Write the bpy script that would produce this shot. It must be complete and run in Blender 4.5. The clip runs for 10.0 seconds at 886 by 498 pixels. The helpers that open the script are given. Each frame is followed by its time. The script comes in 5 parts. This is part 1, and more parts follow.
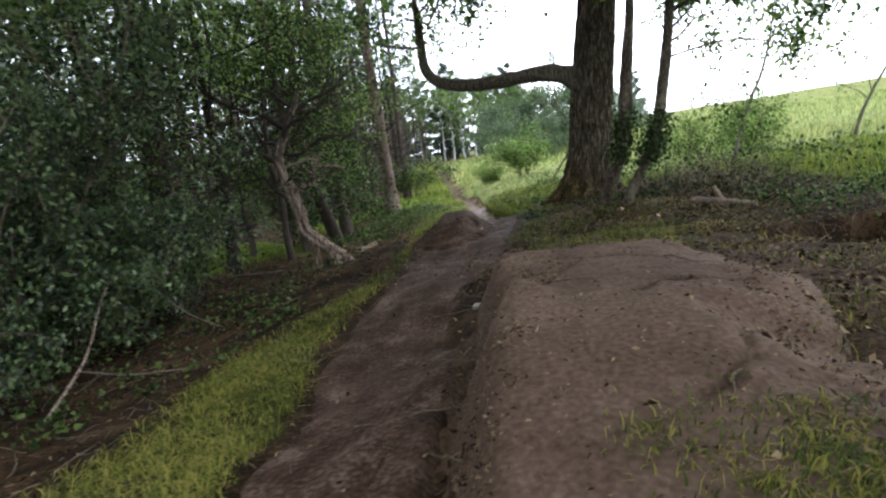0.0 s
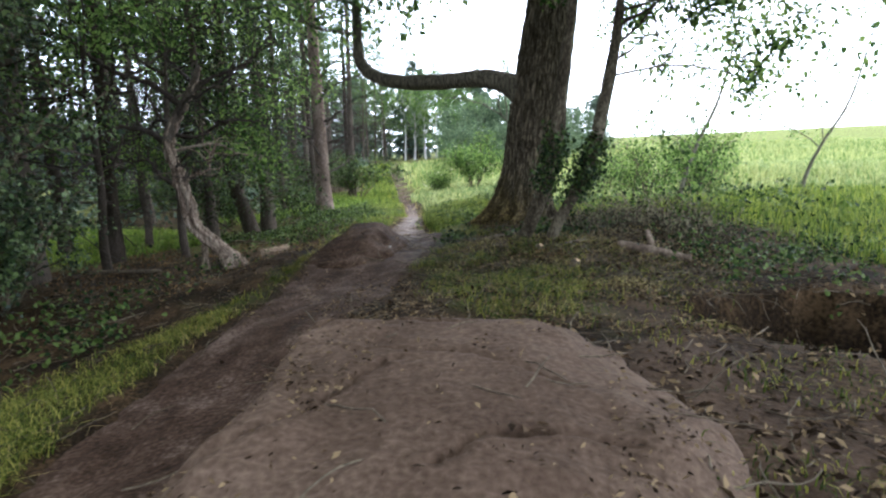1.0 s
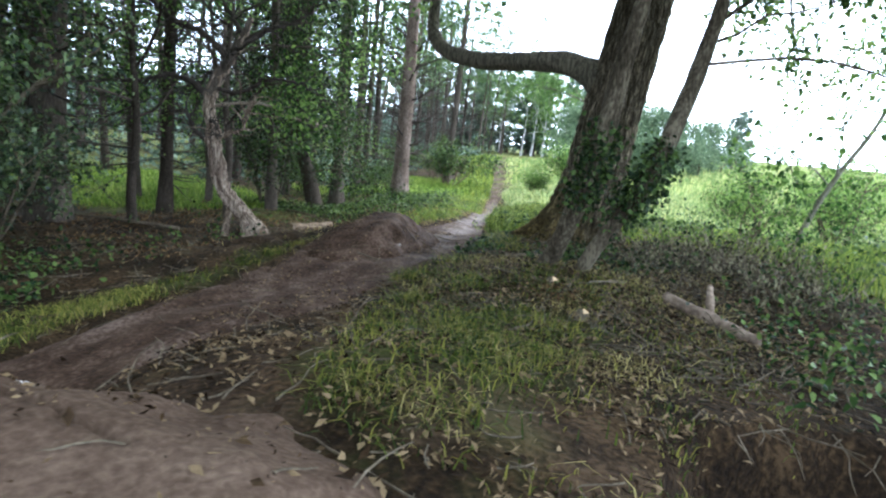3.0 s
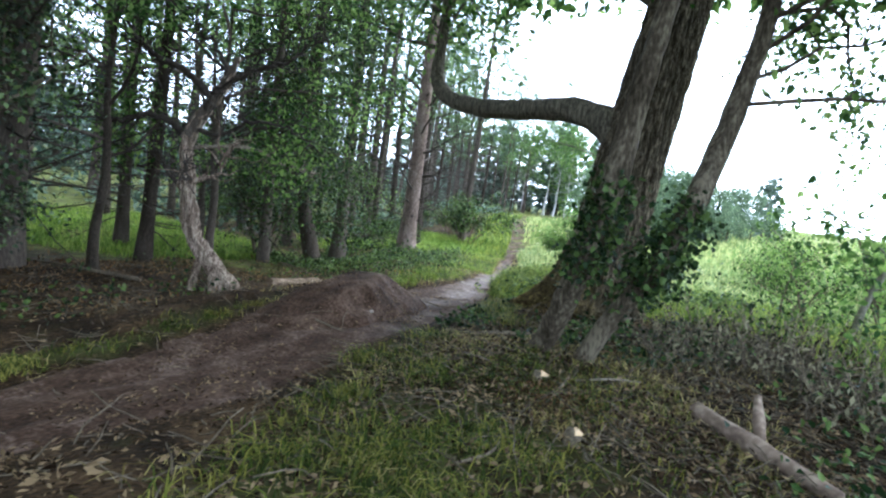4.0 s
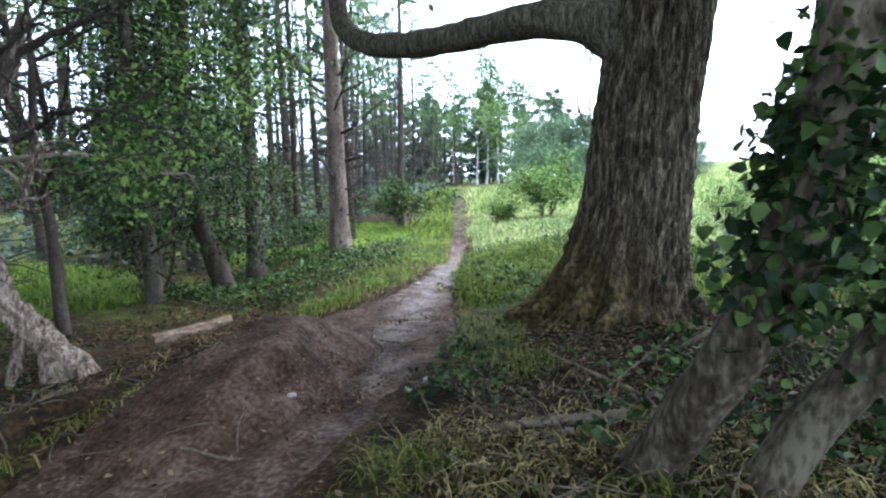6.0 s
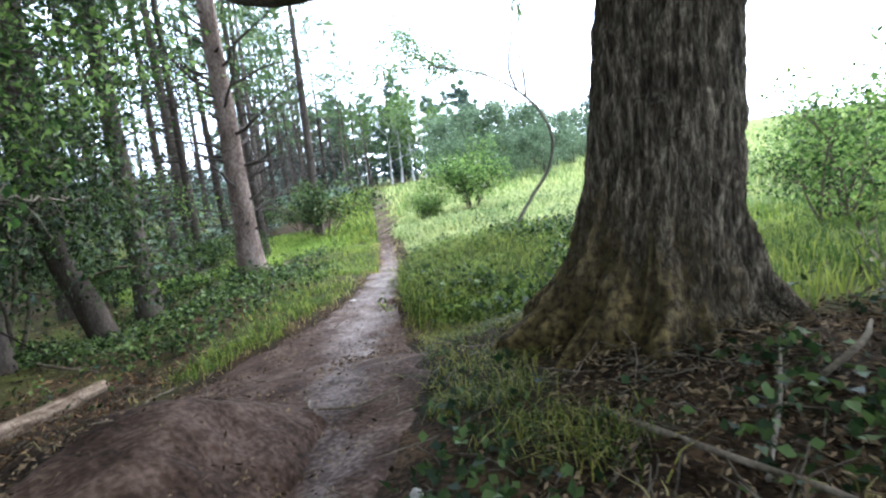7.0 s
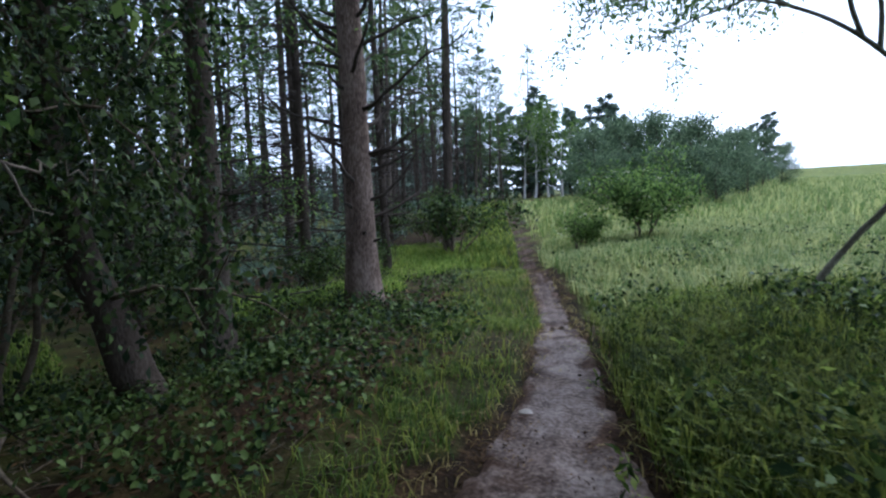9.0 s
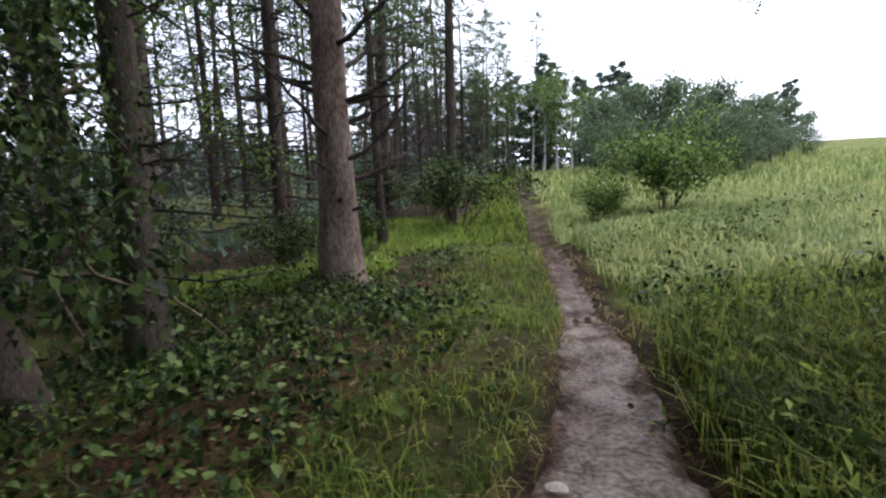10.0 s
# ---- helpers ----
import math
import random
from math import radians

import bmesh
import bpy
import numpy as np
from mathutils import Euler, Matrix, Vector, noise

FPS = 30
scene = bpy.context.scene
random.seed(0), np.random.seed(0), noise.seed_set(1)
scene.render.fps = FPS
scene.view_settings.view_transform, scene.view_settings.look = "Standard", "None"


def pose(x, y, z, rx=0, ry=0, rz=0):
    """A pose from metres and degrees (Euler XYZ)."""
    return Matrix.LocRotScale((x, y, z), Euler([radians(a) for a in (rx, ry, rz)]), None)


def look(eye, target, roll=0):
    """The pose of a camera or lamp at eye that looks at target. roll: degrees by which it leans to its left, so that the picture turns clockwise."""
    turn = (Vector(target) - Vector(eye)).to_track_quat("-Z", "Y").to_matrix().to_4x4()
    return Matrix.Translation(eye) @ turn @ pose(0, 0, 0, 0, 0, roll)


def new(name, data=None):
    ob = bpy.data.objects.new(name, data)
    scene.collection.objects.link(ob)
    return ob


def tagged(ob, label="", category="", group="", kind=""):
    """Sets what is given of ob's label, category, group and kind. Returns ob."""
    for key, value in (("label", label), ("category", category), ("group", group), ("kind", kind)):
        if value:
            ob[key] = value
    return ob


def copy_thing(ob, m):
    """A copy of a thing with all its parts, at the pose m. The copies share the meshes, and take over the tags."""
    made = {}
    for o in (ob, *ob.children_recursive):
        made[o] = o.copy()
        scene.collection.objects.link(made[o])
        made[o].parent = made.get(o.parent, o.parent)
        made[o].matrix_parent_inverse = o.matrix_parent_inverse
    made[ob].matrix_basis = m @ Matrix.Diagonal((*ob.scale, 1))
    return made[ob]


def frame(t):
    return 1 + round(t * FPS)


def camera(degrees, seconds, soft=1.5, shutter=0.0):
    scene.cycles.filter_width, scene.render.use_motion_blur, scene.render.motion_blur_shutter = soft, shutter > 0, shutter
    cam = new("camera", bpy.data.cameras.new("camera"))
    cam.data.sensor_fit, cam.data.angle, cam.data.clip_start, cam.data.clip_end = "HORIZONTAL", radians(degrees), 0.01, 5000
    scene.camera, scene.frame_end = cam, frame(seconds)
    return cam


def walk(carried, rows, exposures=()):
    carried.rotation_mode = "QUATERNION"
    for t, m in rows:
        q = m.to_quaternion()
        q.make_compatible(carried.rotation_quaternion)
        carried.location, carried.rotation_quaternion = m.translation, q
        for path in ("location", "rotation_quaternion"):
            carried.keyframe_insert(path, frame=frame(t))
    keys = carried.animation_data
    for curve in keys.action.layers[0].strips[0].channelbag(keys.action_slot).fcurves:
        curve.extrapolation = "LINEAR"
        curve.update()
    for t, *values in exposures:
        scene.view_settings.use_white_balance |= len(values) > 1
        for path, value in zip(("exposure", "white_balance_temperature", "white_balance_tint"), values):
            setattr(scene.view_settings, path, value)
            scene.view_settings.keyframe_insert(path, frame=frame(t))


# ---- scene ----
cam = camera(80.0, 10.0, soft=2.3, shutter=0.15)
PATH = [
    (0, (2.316, -0.493, 2.04), (1.642, 1.36, 1.704), -7.8),
    (0.5, (2.5, 0.311, 2.04), (1.911, 2.186, 1.673), -4.3),
    (1, (2.711, 0.928, 2.09), (2.192, 2.828, 1.742), -1.3),
    (1.5, (2.987, 1.293, 2.172), (2.37, 3.17, 1.863), 1.3),
    (2, (3.095, 1.494, 2.258), (2.385, 3.342, 1.976), 3.0),
    (2.2, (3.086, 1.691, 2.251), (2.378, 3.538, 1.952), 2.1),
    (3.3, (3.418, 3.015, 2.051), (2.467, 4.729, 1.655), 6.8),
    (3.5, (3.379, 3.253, 2.058), (2.404, 4.97, 1.745), 6.1),
    (4, (3.239, 3.783, 2.075), (2.236, 5.503, 1.881), 8.2),
    (4.5, (2.992, 4.307, 2.079), (1.986, 6.021, 1.855), 5.8),
    (5, (2.578, 4.854, 2.051), (1.612, 6.581, 1.759), 1.3),
    (5.5, (2.231, 5.326, 2.041), (1.319, 7.09, 1.804), 2.4),
    (5.7, (2.131, 5.476, 2.061), (1.264, 7.263, 1.824), 1.3),
    (6.8, (1.409, 6.799, 1.925), (0.833, 8.691, 1.626), -6.5),
    (7, (1.216, 7.056, 1.912), (0.703, 8.969, 1.637), -6.8),
    (7.5, (0.885, 7.67, 1.825), (0.425, 9.583, 1.472), -3.7),
    (8, (0.445, 8.42, 1.803), (-0.176, 10.312, 1.613), -1.2),
    (8.5, (-0.215, 9.42, 1.862), (-0.992, 11.255, 1.686), -3.2),
    (9, (-0.741, 10.216, 1.867), (-1.67, 11.978, 1.679), -2.0),
    (9.5, (-1.2, 10.864, 1.798), (-2.191, 12.581, 1.53), -4.8),
    (10, (-1.354, 11.663, 1.671), (-2.301, 13.401, 1.388), -2.0),
]
EXPOSURES = [(0.0, 1.81, 6040, 12), (1.0, 2.11, 5760, 9), (2.0, 2.08, 5440, 6), (3.5, 2.68, 5390, 5), (4.5, 2.19, 5190, 6), (5.0, 2.32, 5240, 9), (5.5, 2.41, 5190, 8), (7.0, 2.57, 5390, 10), (7.5, 2.44, 5290, 8), (8.0, 2.23, 5240, 8), (8.5, 1.19, 5140, 10), (9.0, 0.82, 5140, 12), (9.5, 0.86, 5510, 16), (10.0, 1.1, 5960, 17)]
walk(cam, [(t, look(eye, target, roll)) for t, eye, target, roll in PATH], EXPOSURES)


# ---------------------------------------------------------------- sky and sun
world = bpy.data.worlds.new("overcast_sky")
scene.world = world
world.use_nodes = True
wn, wl = world.node_tree.nodes, world.node_tree.links
sky = wn.new("ShaderNodeTexSky")
sky.sky_type, sky.sun_disc = "NISHITA", False
sky.sun_elevation, sky.sun_rotation = radians(48), radians(20)
sky.air_density, sky.dust_density, sky.ozone_density = 1.0, 4.0, 1.0
cloud = wn.new("ShaderNodeMix")
cloud.data_type = "RGBA"
cloud.inputs[0].default_value = 0.72
cloud.inputs[7].default_value = (11.0, 11.6, 12.6, 1)
wl.new(sky.outputs[0], cloud.inputs[6])
wl.new(cloud.outputs[2], wn["Background"].inputs[0])
wn["Background"].inputs[1].default_value = 0.12

sun_data = bpy.data.lights.new("sun", "SUN")
sun_data.energy, sun_data.angle, sun_data.color = 1.5, radians(18), (1.0, 0.96, 0.9)
sun = new("sun", sun_data)
sun.matrix_world = look((8, 22, 30), (0, 8, 0))

# ---------------------------------------------------------------- helpers
rng = np.random.default_rng(7)


def vnoise(x, y, size, seed=0):
    """Smooth lattice noise, -1 to 1."""
    x, y = np.asarray(x, float) / size, np.asarray(y, float) / size
    xi, yi = np.floor(x), np.floor(y)
    fx, fy = x - xi, y - yi
    fx, fy = fx * fx * (3 - 2 * fx), fy * fy * (3 - 2 * fy)

    def cell(a, b):
        h = np.sin(a * 127.1 + b * 311.7 + seed * 74.7) * 43758.5453
        return 2 * (h - np.floor(h)) - 1

    top = cell(xi, yi) * (1 - fx) + cell(xi + 1, yi) * fx
    low = cell(xi, yi + 1) * (1 - fx) + cell(xi + 1, yi + 1) * fx
    return top * (1 - fy) + low * fy


def fbm(x, y, size, seed=0):
    return vnoise(x, y, size, seed) * 0.55 + vnoise(x, y, size / 2.1, seed + 1) * 0.3 + vnoise(x, y, size / 4.3, seed + 2) * 0.15


def smooth(a, b, x):
    s = np.clip((np.asarray(x, float) - a) / (b - a), 0, 1)
    return s * s * (3 - 2 * s)


class Geo:
    """Collects vertices and faces of one mesh."""

    def __init__(self):
        self.v, self.q, self.t, self.n = [], [], [], 0

    def add(self, v, quads=None, tris=None):
        if quads is not None and len(quads):
            self.q.append(np.asarray(quads) + self.n)
        if tris is not None and len(tris):
            self.t.append(np.asarray(tris) + self.n)
        self.v.append(np.asarray(v, float))
        self.n += len(v)
        return self

    def mesh(self, name, material, smoothed=True):
        me = bpy.data.meshes.new(name)
        v = np.concatenate(self.v)
        q = np.concatenate(self.q) if self.q else np.zeros((0, 4), int)
        t = np.concatenate(self.t) if self.t else np.zeros((0, 3), int)
        me.vertices.add(len(v))
        me.vertices.foreach_set("co", v.ravel())
        loops = np.concatenate([q.ravel(), t.ravel()]).astype(np.int32)
        me.loops.add(len(loops))
        me.loops.foreach_set("vertex_index", loops)
        me.polygons.add(len(q) + len(t))
        starts = np.concatenate([np.arange(len(q)) * 4, len(q) * 4 + np.arange(len(t)) * 3]).astype(np.int32)
        me.polygons.foreach_set("loop_start", starts)
        me.polygons.foreach_set("use_smooth", np.full(len(q) + len(t), smoothed))
        me.materials.append(material)
        me.update(calc_edges=True)
        me.validate()
        return me


def thing(name, label, category, at=(0, 0, 0), turn=0, group="", kind=""):
    ob = new(name)
    ob.matrix_basis = pose(*at, 0, 0, turn)
    return tagged(ob, label, category, group, kind)


def part(name, geo, material, parent, label="", smoothed=True):
    ob = new(name, geo.mesh(name, material, smoothed))
    ob.parent = parent
    if label:
        tagged(ob, label)
    return ob


def single(name, geo, material, label, category, kind="", group="", at=(0, 0, 0), turn=0, smoothed=True):
    ob = new(name, geo.mesh(name, material, smoothed))
    ob.matrix_basis = pose(*at, 0, 0, turn)
    return tagged(ob, label, category, group, kind)


def curve_points(pts, step):
    """A smooth line through a few points."""
    p = np.asarray(pts, float)
    d = np.concatenate([[0], np.cumsum(np.linalg.norm(np.diff(p, axis=0), axis=1))])
    n = max(3, int(d[-1] / step) + 1)
    s = np.linspace(0, d[-1], n)
    tang = np.gradient(p, d, axis=0)
    i = np.clip(np.searchsorted(d, s, "right") - 1, 0, len(p) - 2)
    h = (d[i + 1] - d[i])[:, None]
    u = ((s - d[i])[:, None]) / h
    return ((2 * u**3 - 3 * u**2 + 1) * p[i] + (u**3 - 2 * u**2 + u) * h * tang[i]
            + (-2 * u**3 + 3 * u**2) * p[i + 1] + (u**3 - u**2) * h * tang[i + 1])


def tube(geo, pts, radii, sides=8, rough=0.0, flute=0.0, seed=0):
    """A limb along pts; rough: lumps as a share of the radius; flute: ridges along it."""
    p = np.asarray(pts, float)
    r = np.interp(np.linspace(0, 1, len(p)), np.linspace(0, 1, len(radii)), radii)
    t = np.gradient(p, axis=0)
    t /= np.linalg.norm(t, axis=1)[:, None] + 1e-9
    ref = np.array([1.0, 0, 0]) if abs(t[0, 0]) < 0.8 else np.array([0, 1.0, 0])
    a = np.arange(sides) * 2 * np.pi / sides
    n, rings = ref, []
    for k in range(len(p)):
        n = n - t[k] * (n @ t[k])
        n = n / np.linalg.norm(n)
        b = np.cross(t[k], n)
        rr = r[k] * (1 + rough * vnoise(a * 2.0, np.full(sides, k * 0.55), 1.0, seed) + flute * np.cos(a * 5 + seed + 0.1 * k))
        rings.append(p[k] + np.outer(np.cos(a) * rr, n) + np.outer(np.sin(a) * rr, b))
    m = len(p)
    v = np.concatenate(rings + [p[-1:] + t[-1:] * r[-1] * 0.6])
    i, j = np.meshgrid(np.arange(m - 1), np.arange(sides), indexing="ij")
    k2 = (j + 1) % sides
    quads = np.stack([i * sides + j, i * sides + k2, (i + 1) * sides + k2, (i + 1) * sides + j], -1).reshape(-1, 4)
    e = (m - 1) * sides
    tris = np.stack([e + np.arange(sides), e + (np.arange(sides) + 1) % sides, np.full(sides, m * sides)], -1)
    geo.add(v, quads, tris)


def unit(v):
    return v / (np.linalg.norm(v, axis=-1, keepdims=True) + 1e-9)


def leaves(geo, base, length, width=0.5, along=None, spread=1.0, droop=0.3, gen=None, broad=False, flat=1.0):
    """A folded leaf at each base point."""
    gen = gen or rng
    n = len(base)
    d = gen.normal(size=(n, 3)) * spread
    if along is not None:
        d = unit(d) * spread + along
    d[:, 2] = (d[:, 2] - droop) * flat
    d = unit(d)
    side = unit(np.cross(d, gen.normal(size=(n, 3)) * 0.7 + [0, 0, 1.0]))
    up = np.cross(side, d)
    ln = (length * gen.uniform(0.6, 1.3, n))[:, None]
    wd = ln * width * 0.5
    if broad:
        low, high = base + d * ln * 0.22, base + d * ln * 0.62
        v = np.stack([base, low + side * wd + up * wd * 0.3, high + side * wd * 0.75 + up * wd * 0.2, base + d * ln - up * ln * 0.1, high - side * wd * 0.75 + up * wd * 0.2, low - side * wd + up * wd * 0.3], 1)
        k = np.arange(n)[:, None] * 6
        geo.add(v.reshape(-1, 3), np.concatenate([k + np.array([[0, 1, 2, 3]]), k + np.array([[0, 3, 4, 5]])]))
        return
    mid = base + d * ln * 0.5
    v = np.stack([base, mid + side * wd + up * wd * 0.35, base + d * ln - up * ln * 0.08, mid - side * wd + up * wd * 0.35], 1)
    geo.add(v.reshape(-1, 3), np.arange(n * 4).reshape(n, 4))


def blades(geo, base, height, width, lean=0.5, gen=None):
    """Grass blades, bent to one side."""
    gen = gen or rng
    n = len(base)
    a = gen.uniform(0, 2 * np.pi, n)
    h = height * gen.uniform(0.45, 1.25, n)
    out = np.stack([np.cos(a), np.sin(a), np.zeros(n)], 1)
    side = np.stack([-np.sin(a), np.cos(a), np.zeros(n)], 1) * (width * gen.uniform(0.6, 1.3, n))[:, None]
    bend = (lean * gen.uniform(0.2, 1.5, n) * h)[:, None]
    up = np.array([0, 0, 1.0])
    m = base + out * bend * 0.3 + up * (h * 0.6)[:, None]
    tip = base + out * bend + up * (h * np.clip(1.05 - 0.35 * lean, 0.4, 1))[:, None]
    v = np.stack([base - side, base + side, m + side * 0.75, m - side * 0.75, tip], 1).reshape(-1, 3)
    k = np.arange(n)[:, None] * 5
    geo.add(v, k + np.array([[0, 1, 2, 3]]), k + np.array([[3, 2, 4]]))


# ---------------------------------------------------------------- materials
def material(name, dark, mid, light, size, rough=0.9, bump=0.3, bump_size=None, island=0.0, through_light=0.0,
             stretch=(1, 1, 1), spec=0.06, fine=None, random_object=0.0, band=0.17):
    m = bpy.data.materials.new(name)
    m.use_nodes = True
    n, l = m.node_tree.nodes, m.node_tree.links
    bsdf = n["Principled BSDF"]
    coord = n.new("ShaderNodeTexCoord")
    mapping = n.new("ShaderNodeMapping")
    mapping.inputs["Scale"].default_value = stretch
    l.new(coord.outputs["Object"], mapping.inputs[0])
    big = n.new("ShaderNodeTexNoise")
    big.inputs["Scale"].default_value, big.inputs["Detail"].default_value = 1 / size, 6
    big.inputs["Roughness"].default_value = 0.62
    l.new(mapping.outputs[0], big.inputs["Vector"])
    ramp = n.new("ShaderNodeValToRGB")
    ramp.color_ramp.elements[0].position, ramp.color_ramp.elements[0].color = 0.5 - band, (*dark, 1)
    ramp.color_ramp.elements[1].position, ramp.color_ramp.elements[1].color = 0.5 + band, (*light, 1)
    e = ramp.color_ramp.elements.new(0.5)
    e.color = (*mid, 1)
    small = n.new("ShaderNodeTexNoise")
    small.inputs["Scale"].default_value, small.inputs["Detail"].default_value = 1 / (fine or size / 9), 5
    l.new(mapping.outputs[0], small.inputs["Vector"])
    both = n.new("ShaderNodeMath")
    both.operation = "MULTIPLY_ADD"
    both.inputs[1].default_value, both.inputs[2].default_value = 0.45, 0
    l.new(small.outputs[0], both.inputs[0])
    half = n.new("ShaderNodeMath")
    half.operation = "MULTIPLY_ADD"
    half.inputs[1].default_value = 0.55
    l.new(big.outputs[0], half.inputs[0])
    l.new(both.outputs[0], half.inputs[2])
    last = half
    if island or random_object:
        info = n.new("ShaderNodeNewGeometry") if island else n.new("ShaderNodeObjectInfo")
        shift = n.new("ShaderNodeMath")
        shift.operation = "MULTIPLY_ADD"
        shift.inputs[1].default_value = island or random_object
        l.new(info.outputs["Random Per Island" if island else "Random"], shift.inputs[0])
        back = n.new("ShaderNodeMath")
        back.operation = "SUBTRACT"
        back.inputs[1].default_value = (island or random_object) / 2
        l.new(last.outputs[0], back.inputs[0])
        l.new(back.outputs[0], shift.inputs[2])
        last = shift
    l.new(last.outputs[0], ramp.inputs[0])
    l.new(ramp.outputs[0], bsdf.inputs["Base Color"])
    bsdf.inputs["Roughness"].default_value = rough
    bsdf.inputs["Specular IOR Level"].default_value = spec
    if bump:
        b = n.new("ShaderNodeBump")
        b.inputs["Strength"].default_value, b.inputs["Distance"].default_value = bump, bump_size or size / 6
        l.new(half.outputs[0], b.inputs["Height"])
        l.new(b.outputs[0], bsdf.inputs["Normal"])
    if through_light:
        tr = n.new("ShaderNodeBsdfTranslucent")
        l.new(ramp.outputs[0], tr.inputs[0])
        mix = n.new("ShaderNodeMixShader")
        mix.inputs[0].default_value = through_light
        l.new(bsdf.outputs[0], mix.inputs[1])
        l.new(tr.outputs[0], mix.inputs[2])
        l.new(mix.outputs[0], n["Material Output"].inputs[0])
    return m


LEAF = dict(bump=0, through_light=0.5, rough=0.6, spec=0.12, size=0.6, band=0.14)
THICK = {**LEAF, "through_light": 0.28, "rough": 0.5, "spec": 0.12}
M_holly = material("dark_glossy_leaf", (0.0106, 0.022, 0.007373), (0.03393, 0.06, 0.01843), (0.1166, 0.16, 0.0553), island=0.5, **{**THICK, "spec": 0.35, "rough": 0.36})
M_leaf = material("green_leaf", (0.02332, 0.05, 0.01106), (0.07421, 0.13, 0.02765), (0.1908, 0.27, 0.06451), island=0.45, **LEAF)
M_ash = material("pale_green_leaf", (0.04771, 0.09, 0.02765), (0.09542, 0.16, 0.04608), (0.159, 0.24, 0.07373), island=0.45, **LEAF)
M_ivy = material("ivy_leaf", (0.008058, 0.017, 0.0047), (0.02163, 0.0391, 0.01014), (0.06308, 0.0935, 0.0235), island=0.55, **THICK)
M_needle = material("conifer_needles", (0.0212, 0.042, 0.01475), (0.05301, 0.088, 0.02765), (0.1166, 0.165, 0.05069), island=0.4, **THICK)
# far foliage: distance haze is mixed into these paler, greyer greens
M_hazed_leaf = material("hazed_far_leaf", (0.04, 0.065, 0.032), (0.085, 0.125, 0.065), (0.16, 0.21, 0.115), island=0.4, **{**LEAF, "size": 1.5})
M_hazed_needle = material("hazed_far_needles", (0.045, 0.07, 0.05), (0.085, 0.12, 0.085), (0.14, 0.185, 0.13), island=0.4, **{**THICK, "size": 2.0})
M_bramble = material("bramble_leaf", (0.00851, 0.01965, 0.004562), (0.02934, 0.05415, 0.01134), (0.0913, 0.1291, 0.03117), island=0.55, **THICK)
M_litter = material("fallen_leaves", (0.014, 0.008, 0.004), (0.048, 0.029, 0.0145), (0.16, 0.112, 0.06), island=0.75, bump=0, size=0.3, rough=0.85)
M_grass_short = material("trodden_grass", (0.0232, 0.0386, 0.0052), (0.0725, 0.0966, 0.0116), (0.2029, 0.184, 0.0354), island=0.45, **{**LEAF, "size": 1.2})
M_grass_tall = material("meadow_grass", (0.1, 0.15, 0.04), (0.195, 0.24, 0.085), (0.35, 0.36, 0.135), island=0.35, **{**LEAF, "size": 3.0})
M_grass_verge = material("verge_grass", (0.0318, 0.066, 0.0066), (0.1, 0.146, 0.028), (0.2357, 0.264, 0.0429), island=0.4, **{**LEAF, "size": 1.5})
M_fir_bark = material("scaly_conifer_bark", band=0.1, dark=(0.055, 0.038, 0.029), mid=(0.118, 0.085, 0.066), light=(0.21, 0.16, 0.13), size=0.35, bump=0.8, bump_size=0.03, stretch=(1.6, 1.6, 0.5), fine=0.035)
M_dark_bark = material("dark_conifer_bark", (0.02, 0.015, 0.011), (0.05, 0.039, 0.03), (0.105, 0.084, 0.066), 0.35, bump=0.8, bump_size=0.03, stretch=(1.6, 1.6, 0.5), fine=0.03, random_object=0.25)
M_oak_bark = material("furrowed_oak_bark", band=0.1, dark=(0.03, 0.025, 0.018), mid=(0.085, 0.072, 0.05), light=(0.17, 0.15, 0.105), size=0.1, bump=1.0, bump_size=0.05, stretch=(3.0, 3.0, 0.45), fine=0.03)


